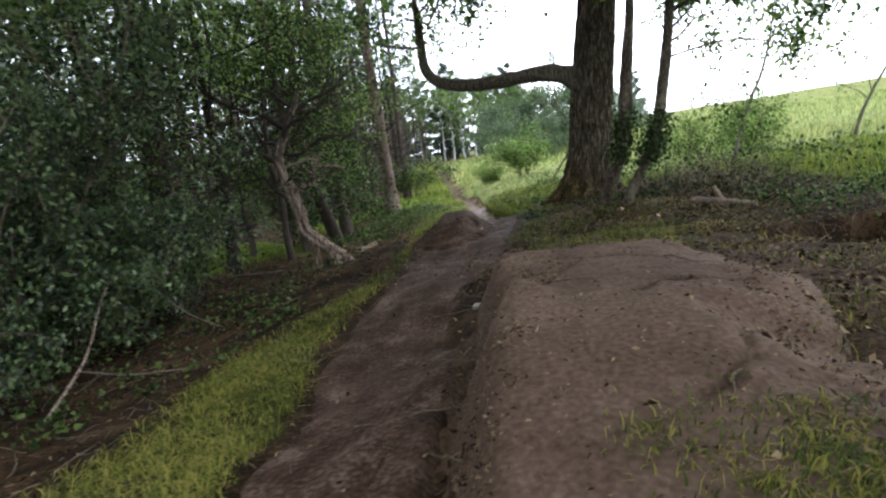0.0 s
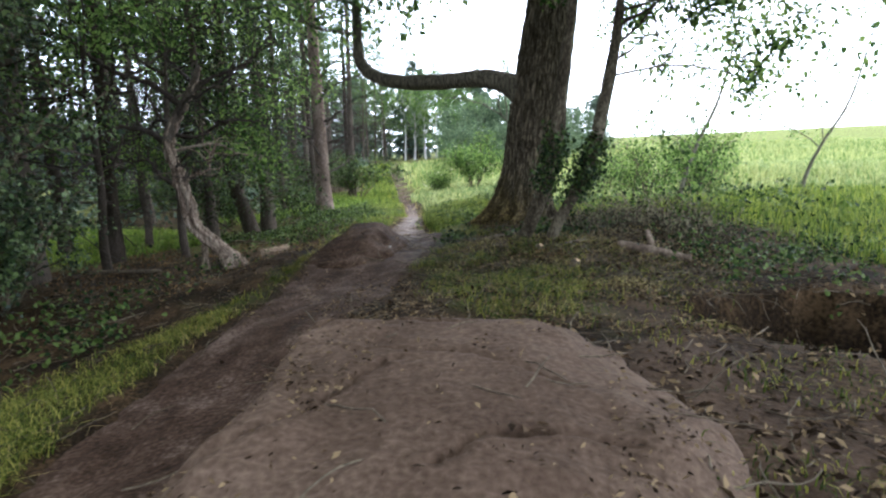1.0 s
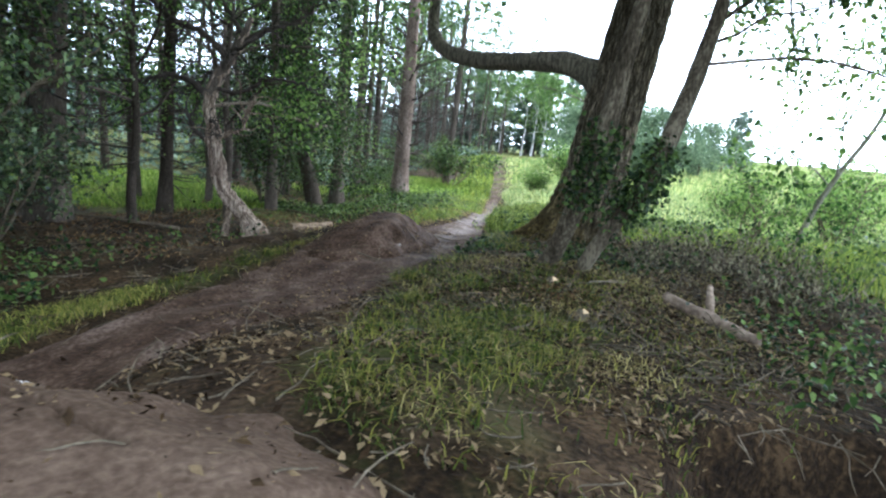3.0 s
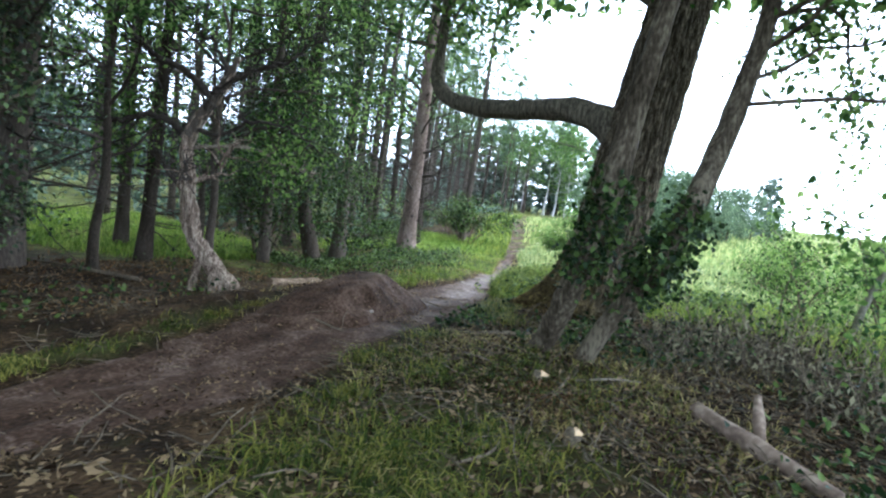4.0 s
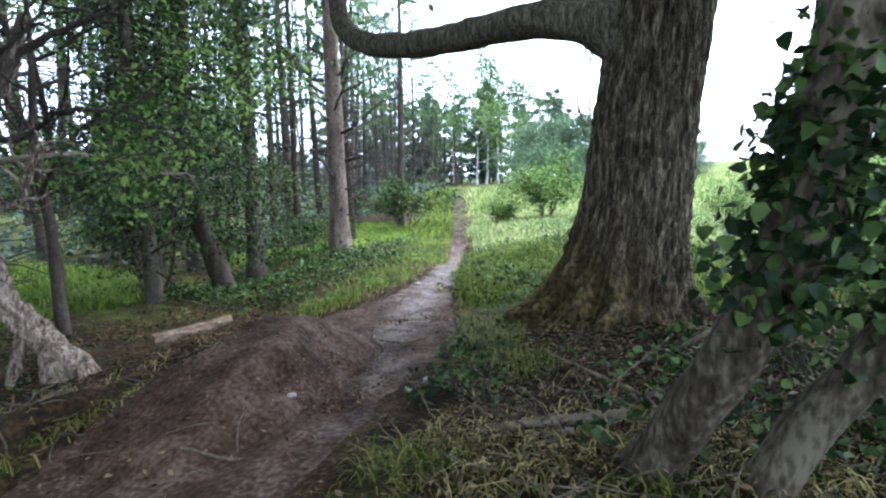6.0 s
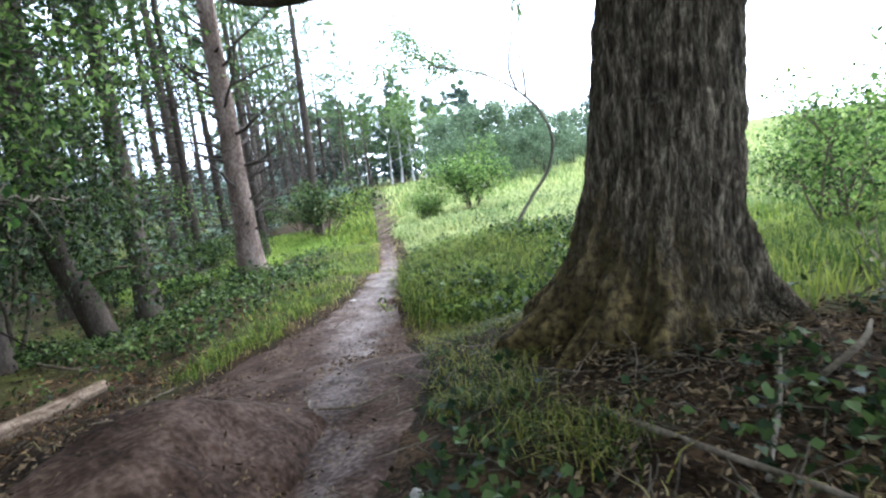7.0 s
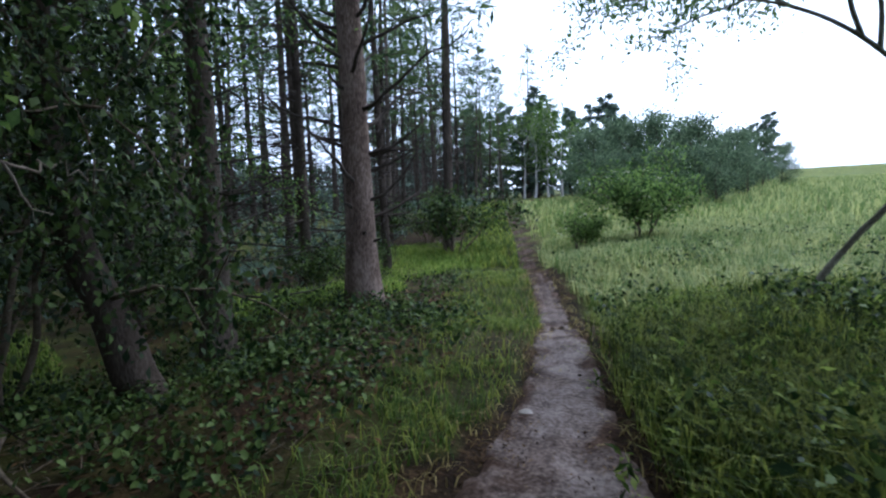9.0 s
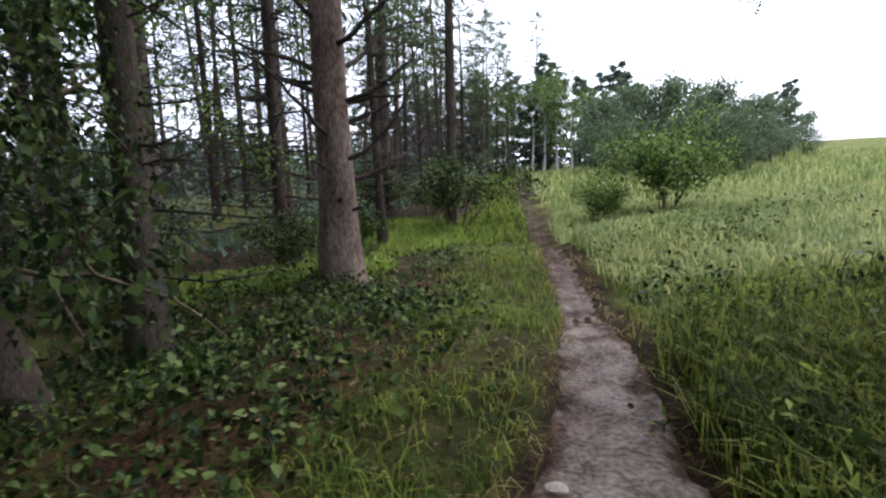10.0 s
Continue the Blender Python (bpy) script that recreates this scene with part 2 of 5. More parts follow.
def oak_material():
    """Oak bark with moss over the roots."""
    m = material("mossy_oak_bark", band=0.11, dark=(0.017, 0.0125, 0.0078), mid=(0.066, 0.051, 0.033), light=(0.19, 0.155, 0.105), size=0.11, bump=1.0, bump_size=0.09, stretch=(3.2, 3.2, 0.55), fine=0.028)
    n, l = m.node_tree.nodes, m.node_tree.links
    bsdf = n["Principled BSDF"]
    bark = bsdf.inputs["Base Color"].links[0].from_socket
    coord = n.new("ShaderNodeTexCoord")
    split = n.new("ShaderNodeSeparateXYZ")
    l.new(coord.outputs["Object"], split.inputs[0])
    low = n.new("ShaderNodeMapRange")
    low.inputs[1].default_value, low.inputs[2].default_value = 1.25, 0.0
    l.new(split.outputs[2], low.inputs[0])
    west = n.new("ShaderNodeMapRange")
    west.inputs[1].default_value, west.inputs[2].default_value = 0.5, -0.4
    l.new(split.outputs[0], west.inputs[0])
    patch = n.new("ShaderNodeTexNoise")
    patch.inputs["Scale"].default_value, patch.inputs["Detail"].default_value = 4.0, 8
    streak = n.new("ShaderNodeMapping")
    streak.inputs["Scale"].default_value = (2.2, 2.2, 0.5)
    l.new(coord.outputs["Object"], streak.inputs[0])
    l.new(streak.outputs[0], patch.inputs["Vector"])
    many = n.new("ShaderNodeMath")
    many.operation = "MULTIPLY"
    l.new(low.outputs[0], many.inputs[0])
    l.new(west.outputs[0], many.inputs[1])
    add = n.new("ShaderNodeMath")
    add.operation = "MULTIPLY_ADD"
    add.inputs[1].default_value = 3.0
    l.new(patch.outputs[0], add.inputs[0])
    add.inputs[2].default_value = -1.7
    both = n.new("ShaderNodeMath")
    both.operation, both.use_clamp = "MULTIPLY_ADD", True
    both.inputs[1].default_value = 2.2
    l.new(many.outputs[0], both.inputs[0])
    l.new(add.outputs[0], both.inputs[2])
    gate = n.new("ShaderNodeMath")
    gate.operation, gate.use_clamp = "MULTIPLY", True
    l.new(both.outputs[0], gate.inputs[0])
    l.new(low.outputs[0], gate.inputs[1])
    moss = n.new("ShaderNodeValToRGB")
    moss.color_ramp.elements[0].position, moss.color_ramp.elements[0].color = 0.38, (0.03, 0.019, 0.009, 1)
    moss.color_ramp.elements[1].position, moss.color_ramp.elements[1].color = 0.62, (0.125, 0.092, 0.032, 1)
    fine = n.new("ShaderNodeTexNoise")
    fine.inputs["Scale"].default_value, fine.inputs["Detail"].default_value = 25.0, 5
    l.new(coord.outputs["Object"], fine.inputs["Vector"])
    l.new(fine.outputs[0], moss.inputs[0])
    # the crust mask scales the colour: furrows darker, ridges lighter
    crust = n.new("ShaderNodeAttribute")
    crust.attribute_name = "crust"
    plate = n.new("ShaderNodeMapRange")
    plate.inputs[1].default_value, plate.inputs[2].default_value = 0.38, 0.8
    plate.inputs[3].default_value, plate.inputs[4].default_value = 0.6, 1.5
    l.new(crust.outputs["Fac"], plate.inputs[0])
    mix = n.new("ShaderNodeMix")
    mix.data_type = "RGBA"
    l.new(gate.outputs[0], mix.inputs[0])
    l.new(bark, mix.inputs[6])
    l.new(moss.outputs[0], mix.inputs[7])
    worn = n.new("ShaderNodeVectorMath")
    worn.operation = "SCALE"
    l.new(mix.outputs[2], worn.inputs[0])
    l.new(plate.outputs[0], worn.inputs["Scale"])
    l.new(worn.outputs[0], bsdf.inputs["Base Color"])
    return m


M_oak_trunk = oak_material()
M_grey_bark = material("smooth_grey_bark", band=0.1, dark=(0.016, 0.012, 0.0072), mid=(0.046, 0.036, 0.024), light=(0.108, 0.09, 0.061), size=0.3, bump=0.4, bump_size=0.02, stretch=(1.5, 1.5, 0.6))
M_dead = material("bleached_dead_wood", band=0.1, dark=(0.05, 0.034, 0.024), mid=(0.16, 0.116, 0.085), light=(0.34, 0.27, 0.21), size=0.2, bump=0.8, bump_size=0.03, stretch=(4.5, 4.5, 0.35), fine=0.07)
M_dead_branch = material("barkless_branch_wood", band=0.16, dark=(0.05, 0.035, 0.025), mid=(0.125, 0.09, 0.066), light=(0.23, 0.175, 0.13), size=0.14, bump=0.5, bump_size=0.02, fine=0.045)
M_twig = material("dead_twig", (0.0364, 0.028, 0.0187), (0.0884, 0.07, 0.0476), (0.1872, 0.15, 0.1062), 0.2, bump=0.3)
M_dark_twig = material("dark_dead_twig", (0.018, 0.014, 0.011), (0.04, 0.032, 0.026), (0.085, 0.07, 0.058), 0.2, bump=0.3)
M_pale_twig = material("pale_bare_twig", (0.07, 0.055, 0.04), (0.14, 0.115, 0.085), (0.25, 0.215, 0.17), 0.15, bump=0.3)
M_cut = material("fresh_cut_wood", (0.3, 0.2, 0.11), (0.45, 0.31, 0.18), (0.58, 0.43, 0.28), 0.08, bump=0.3)
M_birch = material("pale_birch_bark", (0.18, 0.17, 0.15), (0.4, 0.38, 0.35), (0.55, 0.53, 0.5), 0.4, bump=0.3, stretch=(1, 1, 0.3))
M_mound = material("trodden_clay_earth", band=0.17, dark=(0.028, 0.0165, 0.0102), mid=(0.066, 0.0425, 0.0285), light=(0.116, 0.08, 0.056), size=0.9, rough=0.85, bump=0.9, bump_size=0.02, fine=0.025)


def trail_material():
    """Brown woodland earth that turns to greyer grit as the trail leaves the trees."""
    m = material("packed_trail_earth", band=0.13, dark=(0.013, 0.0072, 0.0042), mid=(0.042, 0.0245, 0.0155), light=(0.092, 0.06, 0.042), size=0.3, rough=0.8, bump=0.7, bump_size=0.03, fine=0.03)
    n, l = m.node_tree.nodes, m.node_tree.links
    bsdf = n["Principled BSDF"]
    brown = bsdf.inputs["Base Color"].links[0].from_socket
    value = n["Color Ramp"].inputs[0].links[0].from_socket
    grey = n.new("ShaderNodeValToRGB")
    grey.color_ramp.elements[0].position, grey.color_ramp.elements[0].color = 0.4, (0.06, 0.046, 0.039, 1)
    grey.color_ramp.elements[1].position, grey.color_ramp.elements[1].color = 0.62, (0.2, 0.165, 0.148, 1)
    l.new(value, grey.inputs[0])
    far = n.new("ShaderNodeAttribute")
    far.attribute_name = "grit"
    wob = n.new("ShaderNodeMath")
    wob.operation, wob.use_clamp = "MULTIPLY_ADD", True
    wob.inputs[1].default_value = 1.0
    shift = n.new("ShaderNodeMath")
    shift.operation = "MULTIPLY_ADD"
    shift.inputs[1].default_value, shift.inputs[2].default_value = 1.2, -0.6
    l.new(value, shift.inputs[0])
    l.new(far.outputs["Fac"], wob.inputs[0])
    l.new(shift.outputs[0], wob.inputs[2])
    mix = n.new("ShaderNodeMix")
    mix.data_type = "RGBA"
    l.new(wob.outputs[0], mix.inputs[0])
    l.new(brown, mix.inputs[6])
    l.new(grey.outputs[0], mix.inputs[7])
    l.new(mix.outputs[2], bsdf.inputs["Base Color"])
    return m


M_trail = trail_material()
M_stone = material("pale_stone", (0.16, 0.14, 0.12), (0.28, 0.25, 0.22), (0.42, 0.39, 0.35), 0.08, bump=0.4)


def ground_material():
    """Leaf mould, with green moss and grass roots where the mesh says so."""
    m = material("woodland_floor", band=0.1, dark=(0.007, 0.0042, 0.0022), mid=(0.021, 0.0125, 0.0062), light=(0.062, 0.038, 0.0185), size=0.45, bump=0.8, bump_size=0.05, fine=0.03)
    n, l = m.node_tree.nodes, m.node_tree.links
    bsdf = n["Principled BSDF"]
    earth = bsdf.inputs["Base Color"].links[0].from_socket
    attr = n.new("ShaderNodeAttribute")
    attr.attribute_name = "green"
    noise_tex = n.new("ShaderNodeTexNoise")
    noise_tex.inputs["Scale"].default_value, noise_tex.inputs["Detail"].default_value = 2.5, 7
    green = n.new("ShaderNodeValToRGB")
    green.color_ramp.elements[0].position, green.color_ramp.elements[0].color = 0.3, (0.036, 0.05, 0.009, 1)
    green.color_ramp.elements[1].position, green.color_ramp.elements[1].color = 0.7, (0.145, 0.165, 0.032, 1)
    coord = n.new("ShaderNodeTexCoord")
    l.new(coord.outputs["Object"], noise_tex.inputs["Vector"])
    l.new(noise_tex.outputs[0], green.inputs[0])
    fac = n.new("ShaderNodeMath")
    fac.operation = "MULTIPLY_ADD"
    fac.inputs[1].default_value, fac.inputs[2].default_value = 1.4, -0.7
    l.new(noise_tex.outputs[0], fac.inputs[0])
    total = n.new("ShaderNodeMath")
    total.operation = "ADD"
    total.use_clamp = True
    l.new(fac.outputs[0], total.inputs[0])
    l.new(attr.outputs["Fac"], total.inputs[1])
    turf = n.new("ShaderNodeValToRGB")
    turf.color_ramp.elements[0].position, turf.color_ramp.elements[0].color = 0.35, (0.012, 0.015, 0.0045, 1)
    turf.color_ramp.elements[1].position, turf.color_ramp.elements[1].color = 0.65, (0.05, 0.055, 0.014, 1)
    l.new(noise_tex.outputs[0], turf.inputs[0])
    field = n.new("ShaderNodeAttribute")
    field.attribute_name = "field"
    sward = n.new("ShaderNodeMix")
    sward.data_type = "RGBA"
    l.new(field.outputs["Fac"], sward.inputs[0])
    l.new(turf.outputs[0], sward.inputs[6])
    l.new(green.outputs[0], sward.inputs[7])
    mix = n.new("ShaderNodeMix")
    mix.data_type = "RGBA"
    l.new(total.outputs[0], mix.inputs[0])
    l.new(earth, mix.inputs[6])
    l.new(sward.outputs[2], mix.inputs[7])
    trod = n.new("ShaderNodeAttribute")
    trod.attribute_name = "trod"
    clay = n.new("ShaderNodeValToRGB")
    clay.color_ramp.elements[0].position, clay.color_ramp.elements[0].color = 0.35, (0.026, 0.0155, 0.0095, 1)
    clay.color_ramp.elements[1].position, clay.color_ramp.elements[1].color = 0.65, (0.088, 0.058, 0.039, 1)
    l.new(n["Color Ramp"].inputs[0].links[0].from_socket, clay.inputs[0])
    packed = n.new("ShaderNodeMix")
    packed.data_type = "RGBA"
    l.new(trod.outputs["Fac"], packed.inputs[0])
    l.new(mix.outputs[2], packed.inputs[6])
    l.new(clay.outputs[0], packed.inputs[7])
    mix = packed
    # painted shade: near-black earth inside the pit and on the bank's face
    hollow_shade = n.new("ShaderNodeAttribute")
    hollow_shade.attribute_name = "hollow_shade"
    shaded = n.new("ShaderNodeMix")
    shaded.data_type = "RGBA"
    shaded.inputs[7].default_value = (0.006, 0.0042, 0.0034, 1)
    l.new(hollow_shade.outputs["Fac"], shaded.inputs[0])
    l.new(mix.outputs[2], shaded.inputs[6])
    l.new(shaded.outputs[2], bsdf.inputs["Base Color"])
    return m


M_ground = ground_material()

# ---------------------------------------------------------------- lie of the land
SPOTS = np.array([(-1.6, 4, .26), (0, 3.4, .47), (0, 6, .55), (.85, 6, .8), (2.3, 6.2, 1), (2.2, 7.4, 1.1), (2.3, 4.5, 1.2), (3.3, 4.2, 1.2), (3.4, 4.4, .97), (2.4, 1.5, .8), (2.4, -1, .75),
                  (4.1, 1.7, 1.25), (3.8, 3.2, 1.1), (4.8, 6.2, .95), (3.5, 9.3, 1.15), (1.5, 9.6, .95), (.5, 8.9, .8), (-.3, 9.1, .65), (-.7, 12.2, .3), (-2.3, 13.1, .35),
                  (-3.4, 15, .38), (-5.6, 16.9, .28), (-3.1, 17.9, .1), (-5, 24, -.1), (-2.9, 23.2, .45), (0, 27.4, .45), (.1, 16.7, .6),
                  (-13, 42, .75), (-3.2, 8.8, .2), (-4.2, 11.2, 0), (-6.7, 14, -.2), (-10, 20.5, -.2), (-15, 14, .1), (-8.3, 9.3, -.05), (-11, 11.5, .08), (-24, 16, .5), (8, 11, 1.15), (10, 25, 1.2)])
# the trail: x, y, half its width
TRAIL = np.array([(1.4, -4, .55), (1.2, 0, .5), (.9, 1.8, .52), (.25, 3.4, .66), (-.05, 4.8, .72), (.05, 6, .8), (-.25, 7.4, .85), (-.5, 8.7, 1.0),
                  (-.7, 9.6, 1.15), (-1.05, 10.6, 1.25), (-1.3, 11.6, .95), (-1.42, 12.4, .72), (-1.6, 13.2, .5), (-1.83, 14.4, .36), (-2.4, 16.2, .27),
                  (-2.67, 17.1, .25), (-3.95, 20.5, .25), (-5.5, 24.4, .25), (-7.9, 30.5, .3), (-10.9, 37.6, .36), (-13, 43, .36), (-16, 52, .36)])
TLINE = curve_points(TRAIL[:, :2], 0.08)
THALF = np.interp(TLINE[:, 1], TRAIL[:, 1], TRAIL[:, 2])


def trail_x(y):
    return np.interp(y, TRAIL[:, 1], TRAIL[:, 0])


def trail_half(y):
    return np.interp(y, TRAIL[:, 1], TRAIL[:, 2])


def off_trail(x, y):
    """How far beside the trail's middle, in half widths."""
    return (x - trail_x(y)) / trail_half(y)


def mound_near(x, y):
    x = x + 0.12 * fbm(x, y, 0.8, 5)
    top = np.clip(1.27 - ground_h(x, y), 0, 0.55)
    east = 2.95 - 0.3 * smooth(2.6, 3.7, y)
    return (top * smooth(1.14, 1.48, x + 0.2 * (y - 3)) * (1 - smooth(-0.4, 0.45, x - east + 0.3 * fbm(x, y, 0.6, 6))) * smooth(-1.6, 2.2, y)
            * (1 - smooth(3.3, 3.95, y + 0.25 * fbm(x, y, 0.7, 9))))


def mound_far(x, y):
    a = x - (-0.5 - 0.1 * (y - 7))
    cross = (1 - smooth(0.22, 0.66, a + 0.14 * fbm(x, y, 0.4, 7))) * smooth(-0.85, -0.12, a + 0.14 * fbm(x, y, 0.5, 8))
    return 0.42 * cross * smooth(7.0, 8.6, y) * (1 - smooth(8.8, 10.0, y))


def pit(x, y):
    d = np.hypot((x - 4.45) / 1.0, (y - 4.8) / 0.85) + 0.22 * fbm(x, y, 0.5, 3)
    return 1 - smooth(0.85, 1.0, d)


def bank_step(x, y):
    """A low cut bank along the trail's wooded side: its height, and a mask for the shade painted on its face."""
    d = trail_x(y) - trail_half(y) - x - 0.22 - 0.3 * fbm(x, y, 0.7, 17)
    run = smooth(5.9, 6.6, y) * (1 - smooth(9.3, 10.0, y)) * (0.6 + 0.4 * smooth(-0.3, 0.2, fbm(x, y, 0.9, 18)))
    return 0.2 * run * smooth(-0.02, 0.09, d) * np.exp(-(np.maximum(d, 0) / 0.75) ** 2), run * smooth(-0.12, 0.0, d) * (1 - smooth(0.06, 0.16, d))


def ground_h(x, y, cut=True):
    x, y = np.asarray(x, float), np.asarray(y, float)
    d2 = (x[..., None] - SPOTS[:, 0]) ** 2 + (y[..., None] - SPOTS[:, 1]) ** 2
    w = 1 / (d2 + 1.0) ** 2
    z = (w * SPOTS[:, 2]).sum(-1) / w.sum(-1)
    z = z + 0.02 * np.clip(y - 30, 0, 150) * (1 + 1.1 / (1 + np.exp(-(x + 0.14 * y) / 8)))
    z = z + 0.018 * np.clip(x - 18, 0, 90)
    z = z + 0.035 * fbm(x, y, 1.1, 21) + 0.12 * fbm(x, y, 6.0, 25)
    inside = 1 - smooth(0.75, 1.15, np.abs(off_trail(x, y)))
    z = z - 0.065 * inside * (y < 53) * cut
    z = z - 0.15 * np.exp(-(((x + 0.2 * (y - 3) - 1.13 + 0.05 * fbm(x, y, 0.5, 71)) / 0.055) ** 2)) * smooth(0.4, 1.2, y) * (1 - smooth(2.4, 3.1, y))
    return z + bank_step(x, y)[0] - 1.0 * pit(x, y) + 0.1 * np.exp(-(np.hypot((x - 5.0) / 0.8, (y - 6.3) / 0.5)) ** 2)


def land(x, y):
    """Top of the ground, heaps of earth included."""
    x, y = np.asarray(x, float), np.asarray(y, float)
    return ground_h(x, y) + np.maximum(mound_near(x, y), mound_far(x, y))


def g(x, y):
    return float(land(np.array([x]), np.array([y]))[0])


def at(x, y, lift=0.0):
    return (x, y, g(x, y) + lift)


def wood_edge(y):
    """The wood stands to the west of this line."""
    return np.where(np.asarray(y) < 12, -3.4, trail_x(y) - 2.2)


def meadow(x, y):
    """1 in the open meadow, 0 elsewhere."""
    east = smooth(0.05, 0.45, x - trail_x(y) - trail_half(y))
    a = east * smooth(10.6, 11.6, y + 0.6 * np.maximum(0, x - 1))
    b = smooth(4.6, 5.4, x - 0.25 * (9 - y)) * smooth(5.6, 6.4, y + 0.3 * (x - 5))
    return np.maximum(a, b)


def verge(x, y):
    """Short grass along the trail and over the bank."""
    o = off_trail(x, y)
    reach = np.interp(y, [0, 4.2, 5.4, 6.2, 10.3, 12, 14, 30], [1.5, 1.3, 0.6, 0.22, 0.2, 1.1, 1.5, 2.4])
    beyond = trail_x(y) - trail_half(y) - x
    west = (o < -0.95) * (1 - smooth(0.6, 1.0, beyond / reach))
    bank = smooth(3.9, 4.4, y) * (1 - smooth(7.0, 8.0, y)) * smooth(1.35, 1.9, x + 0.45 * (y - 5.0)) * (1 - smooth(2.4, 3.4, x))
    return np.clip(np.maximum(west, bank), 0, 1)


def bare(x, y):
    heap = np.maximum(mound_near(x, y) / 0.56, mound_far(x, y) / 0.4)
    return np.clip(np.maximum(np.maximum(1 - smooth(0.9, 1.15, np.abs(off_trail(x, y)) + 0.25 * fbm(x, y, 0.5, 31)), smooth(0.12, 0.4, heap)), pit(x, y)), 0, 1)


def grid_faces(nx, ny):
    i, j = np.meshgrid(np.arange(nx - 1), np.arange(ny - 1), indexing="ij")
    return np.stack([i * ny + j, (i + 1) * ny + j, (i + 1) * ny + j + 1, i * ny + j + 1], -1).reshape(-1, 4)


def graded(lo, hi, step, reach):
    near = np.arange(lo, hi + step / 2, step)
    out = [step]
    while sum(out) < reach:
        out.append(out[-1] * 1.14)
    steps = np.cumsum(out)
    return np.concatenate([lo - steps[::-1], near, hi + steps])


def build_ground():
    xs, ys = graded(-6, 6.5, 0.085, 1500), graded(-3, 17, 0.085, 1500)
    x, y = np.meshgrid(xs, ys, indexing="ij")
    z = ground_h(x, y)
    geo = Geo().add(np.stack([x, y, z], -1).reshape(-1, 3), grid_faces(len(xs), len(ys)))
    me = geo.mesh("ground", M_ground)
    green = np.clip(np.maximum(meadow(x, y) * 1.0, verge(x, y) * 0.75), 0, 1)
    glade = 1.4 * np.exp(-(((x + 9.8) / 4.4) ** 2 + ((y - 11.4) / 2.8) ** 2)) + 0.75 * smooth(-11, -16, x) + 0.8 * np.exp(-(((x + 8) / 2.5) ** 2 + ((y - 17.5) / 2.2) ** 2)) + np.exp(-(((x + 9.4) / 2.6) ** 2 + ((y - 25) / 3.5) ** 2))
    green = np.maximum(green, np.clip(glade, 0, 0.9)) * (1 - bare(x, y)) * (1 - 0.9 * pit(x, y))
    layer = me.attributes.new("green", "FLOAT", "POINT")
    layer.data.foreach_set("value", (green * 1.0 - 0.15).ravel().astype(np.float32))
    trod = np.exp(-(np.maximum(0, np.hypot((x - 2.5) / 1.5, (y - 2.6) / 2.0) - 0.75) / 0.25) ** 2) * smooth(-0.5, 0.1, fbm(x, y, 0.6, 95)) * 0.85
    me.attributes.new("trod", "FLOAT", "POINT").data.foreach_set("value", trod.ravel().astype(np.float32))
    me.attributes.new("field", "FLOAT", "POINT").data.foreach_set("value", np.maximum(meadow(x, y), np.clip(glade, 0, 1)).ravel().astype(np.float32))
    # where shade is painted: the whole pit, and most of the bank's face
    layer = me.attributes.new("hollow_shade", "FLOAT", "POINT")
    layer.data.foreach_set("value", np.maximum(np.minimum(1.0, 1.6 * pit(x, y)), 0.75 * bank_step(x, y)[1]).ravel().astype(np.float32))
    return tagged(new("ground", me), "uneven woodland floor of leaf mould running into green meadow", "ground", kind="structure")


def build_trail():
    p, h = TLINE, THALF
    t = unit(np.gradient(p, axis=0))
    nrm = np.stack([-t[:, 1], t[:, 0]], 1)
    v = np.linspace(-1.35, 1.35, 49)
    x = p[:, :1] + nrm[:, :1] * v * h[:, None]
    y = p[:, 1:] + nrm[:, 1:] * v * h[:, None]
    edge = np.abs(v)[None, :] + 0.34 * fbm(x, y, 0.5, 41) + 0.16 * fbm(x, y, 0.14, 43)
    z = ground_h(x, y, False) - 0.035 + 0.012 * fbm(x, y, 0.16, 44) - 0.09 * smooth(0.85, 1.12, edge)
    rut = np.exp(-((np.abs(v) - 0.3) / 0.16) ** 2)[None, :]
    z = z - 0.012 * rut + 0.014 * vnoise(x * 6, y * 1.2, 1.0, 46) - 0.02 * np.maximum(0, vnoise(x * 1.5, y * 1.5, 1.0, 47))
    geo = Geo().add(np.stack([x, y, z], -1).reshape(-1, 3), grid_faces(len(p), len(v)))
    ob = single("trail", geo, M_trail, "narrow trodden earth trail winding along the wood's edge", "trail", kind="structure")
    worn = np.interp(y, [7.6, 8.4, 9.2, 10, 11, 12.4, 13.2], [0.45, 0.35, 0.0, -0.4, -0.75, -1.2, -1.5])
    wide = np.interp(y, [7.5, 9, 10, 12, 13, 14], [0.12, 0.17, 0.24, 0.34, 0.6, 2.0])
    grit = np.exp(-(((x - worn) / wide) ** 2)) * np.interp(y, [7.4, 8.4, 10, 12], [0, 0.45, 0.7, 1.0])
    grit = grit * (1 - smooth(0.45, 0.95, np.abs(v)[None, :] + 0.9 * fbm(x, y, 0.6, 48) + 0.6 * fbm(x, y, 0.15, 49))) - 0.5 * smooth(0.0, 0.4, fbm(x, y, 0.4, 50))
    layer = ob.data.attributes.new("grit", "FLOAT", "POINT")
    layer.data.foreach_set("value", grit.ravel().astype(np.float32))


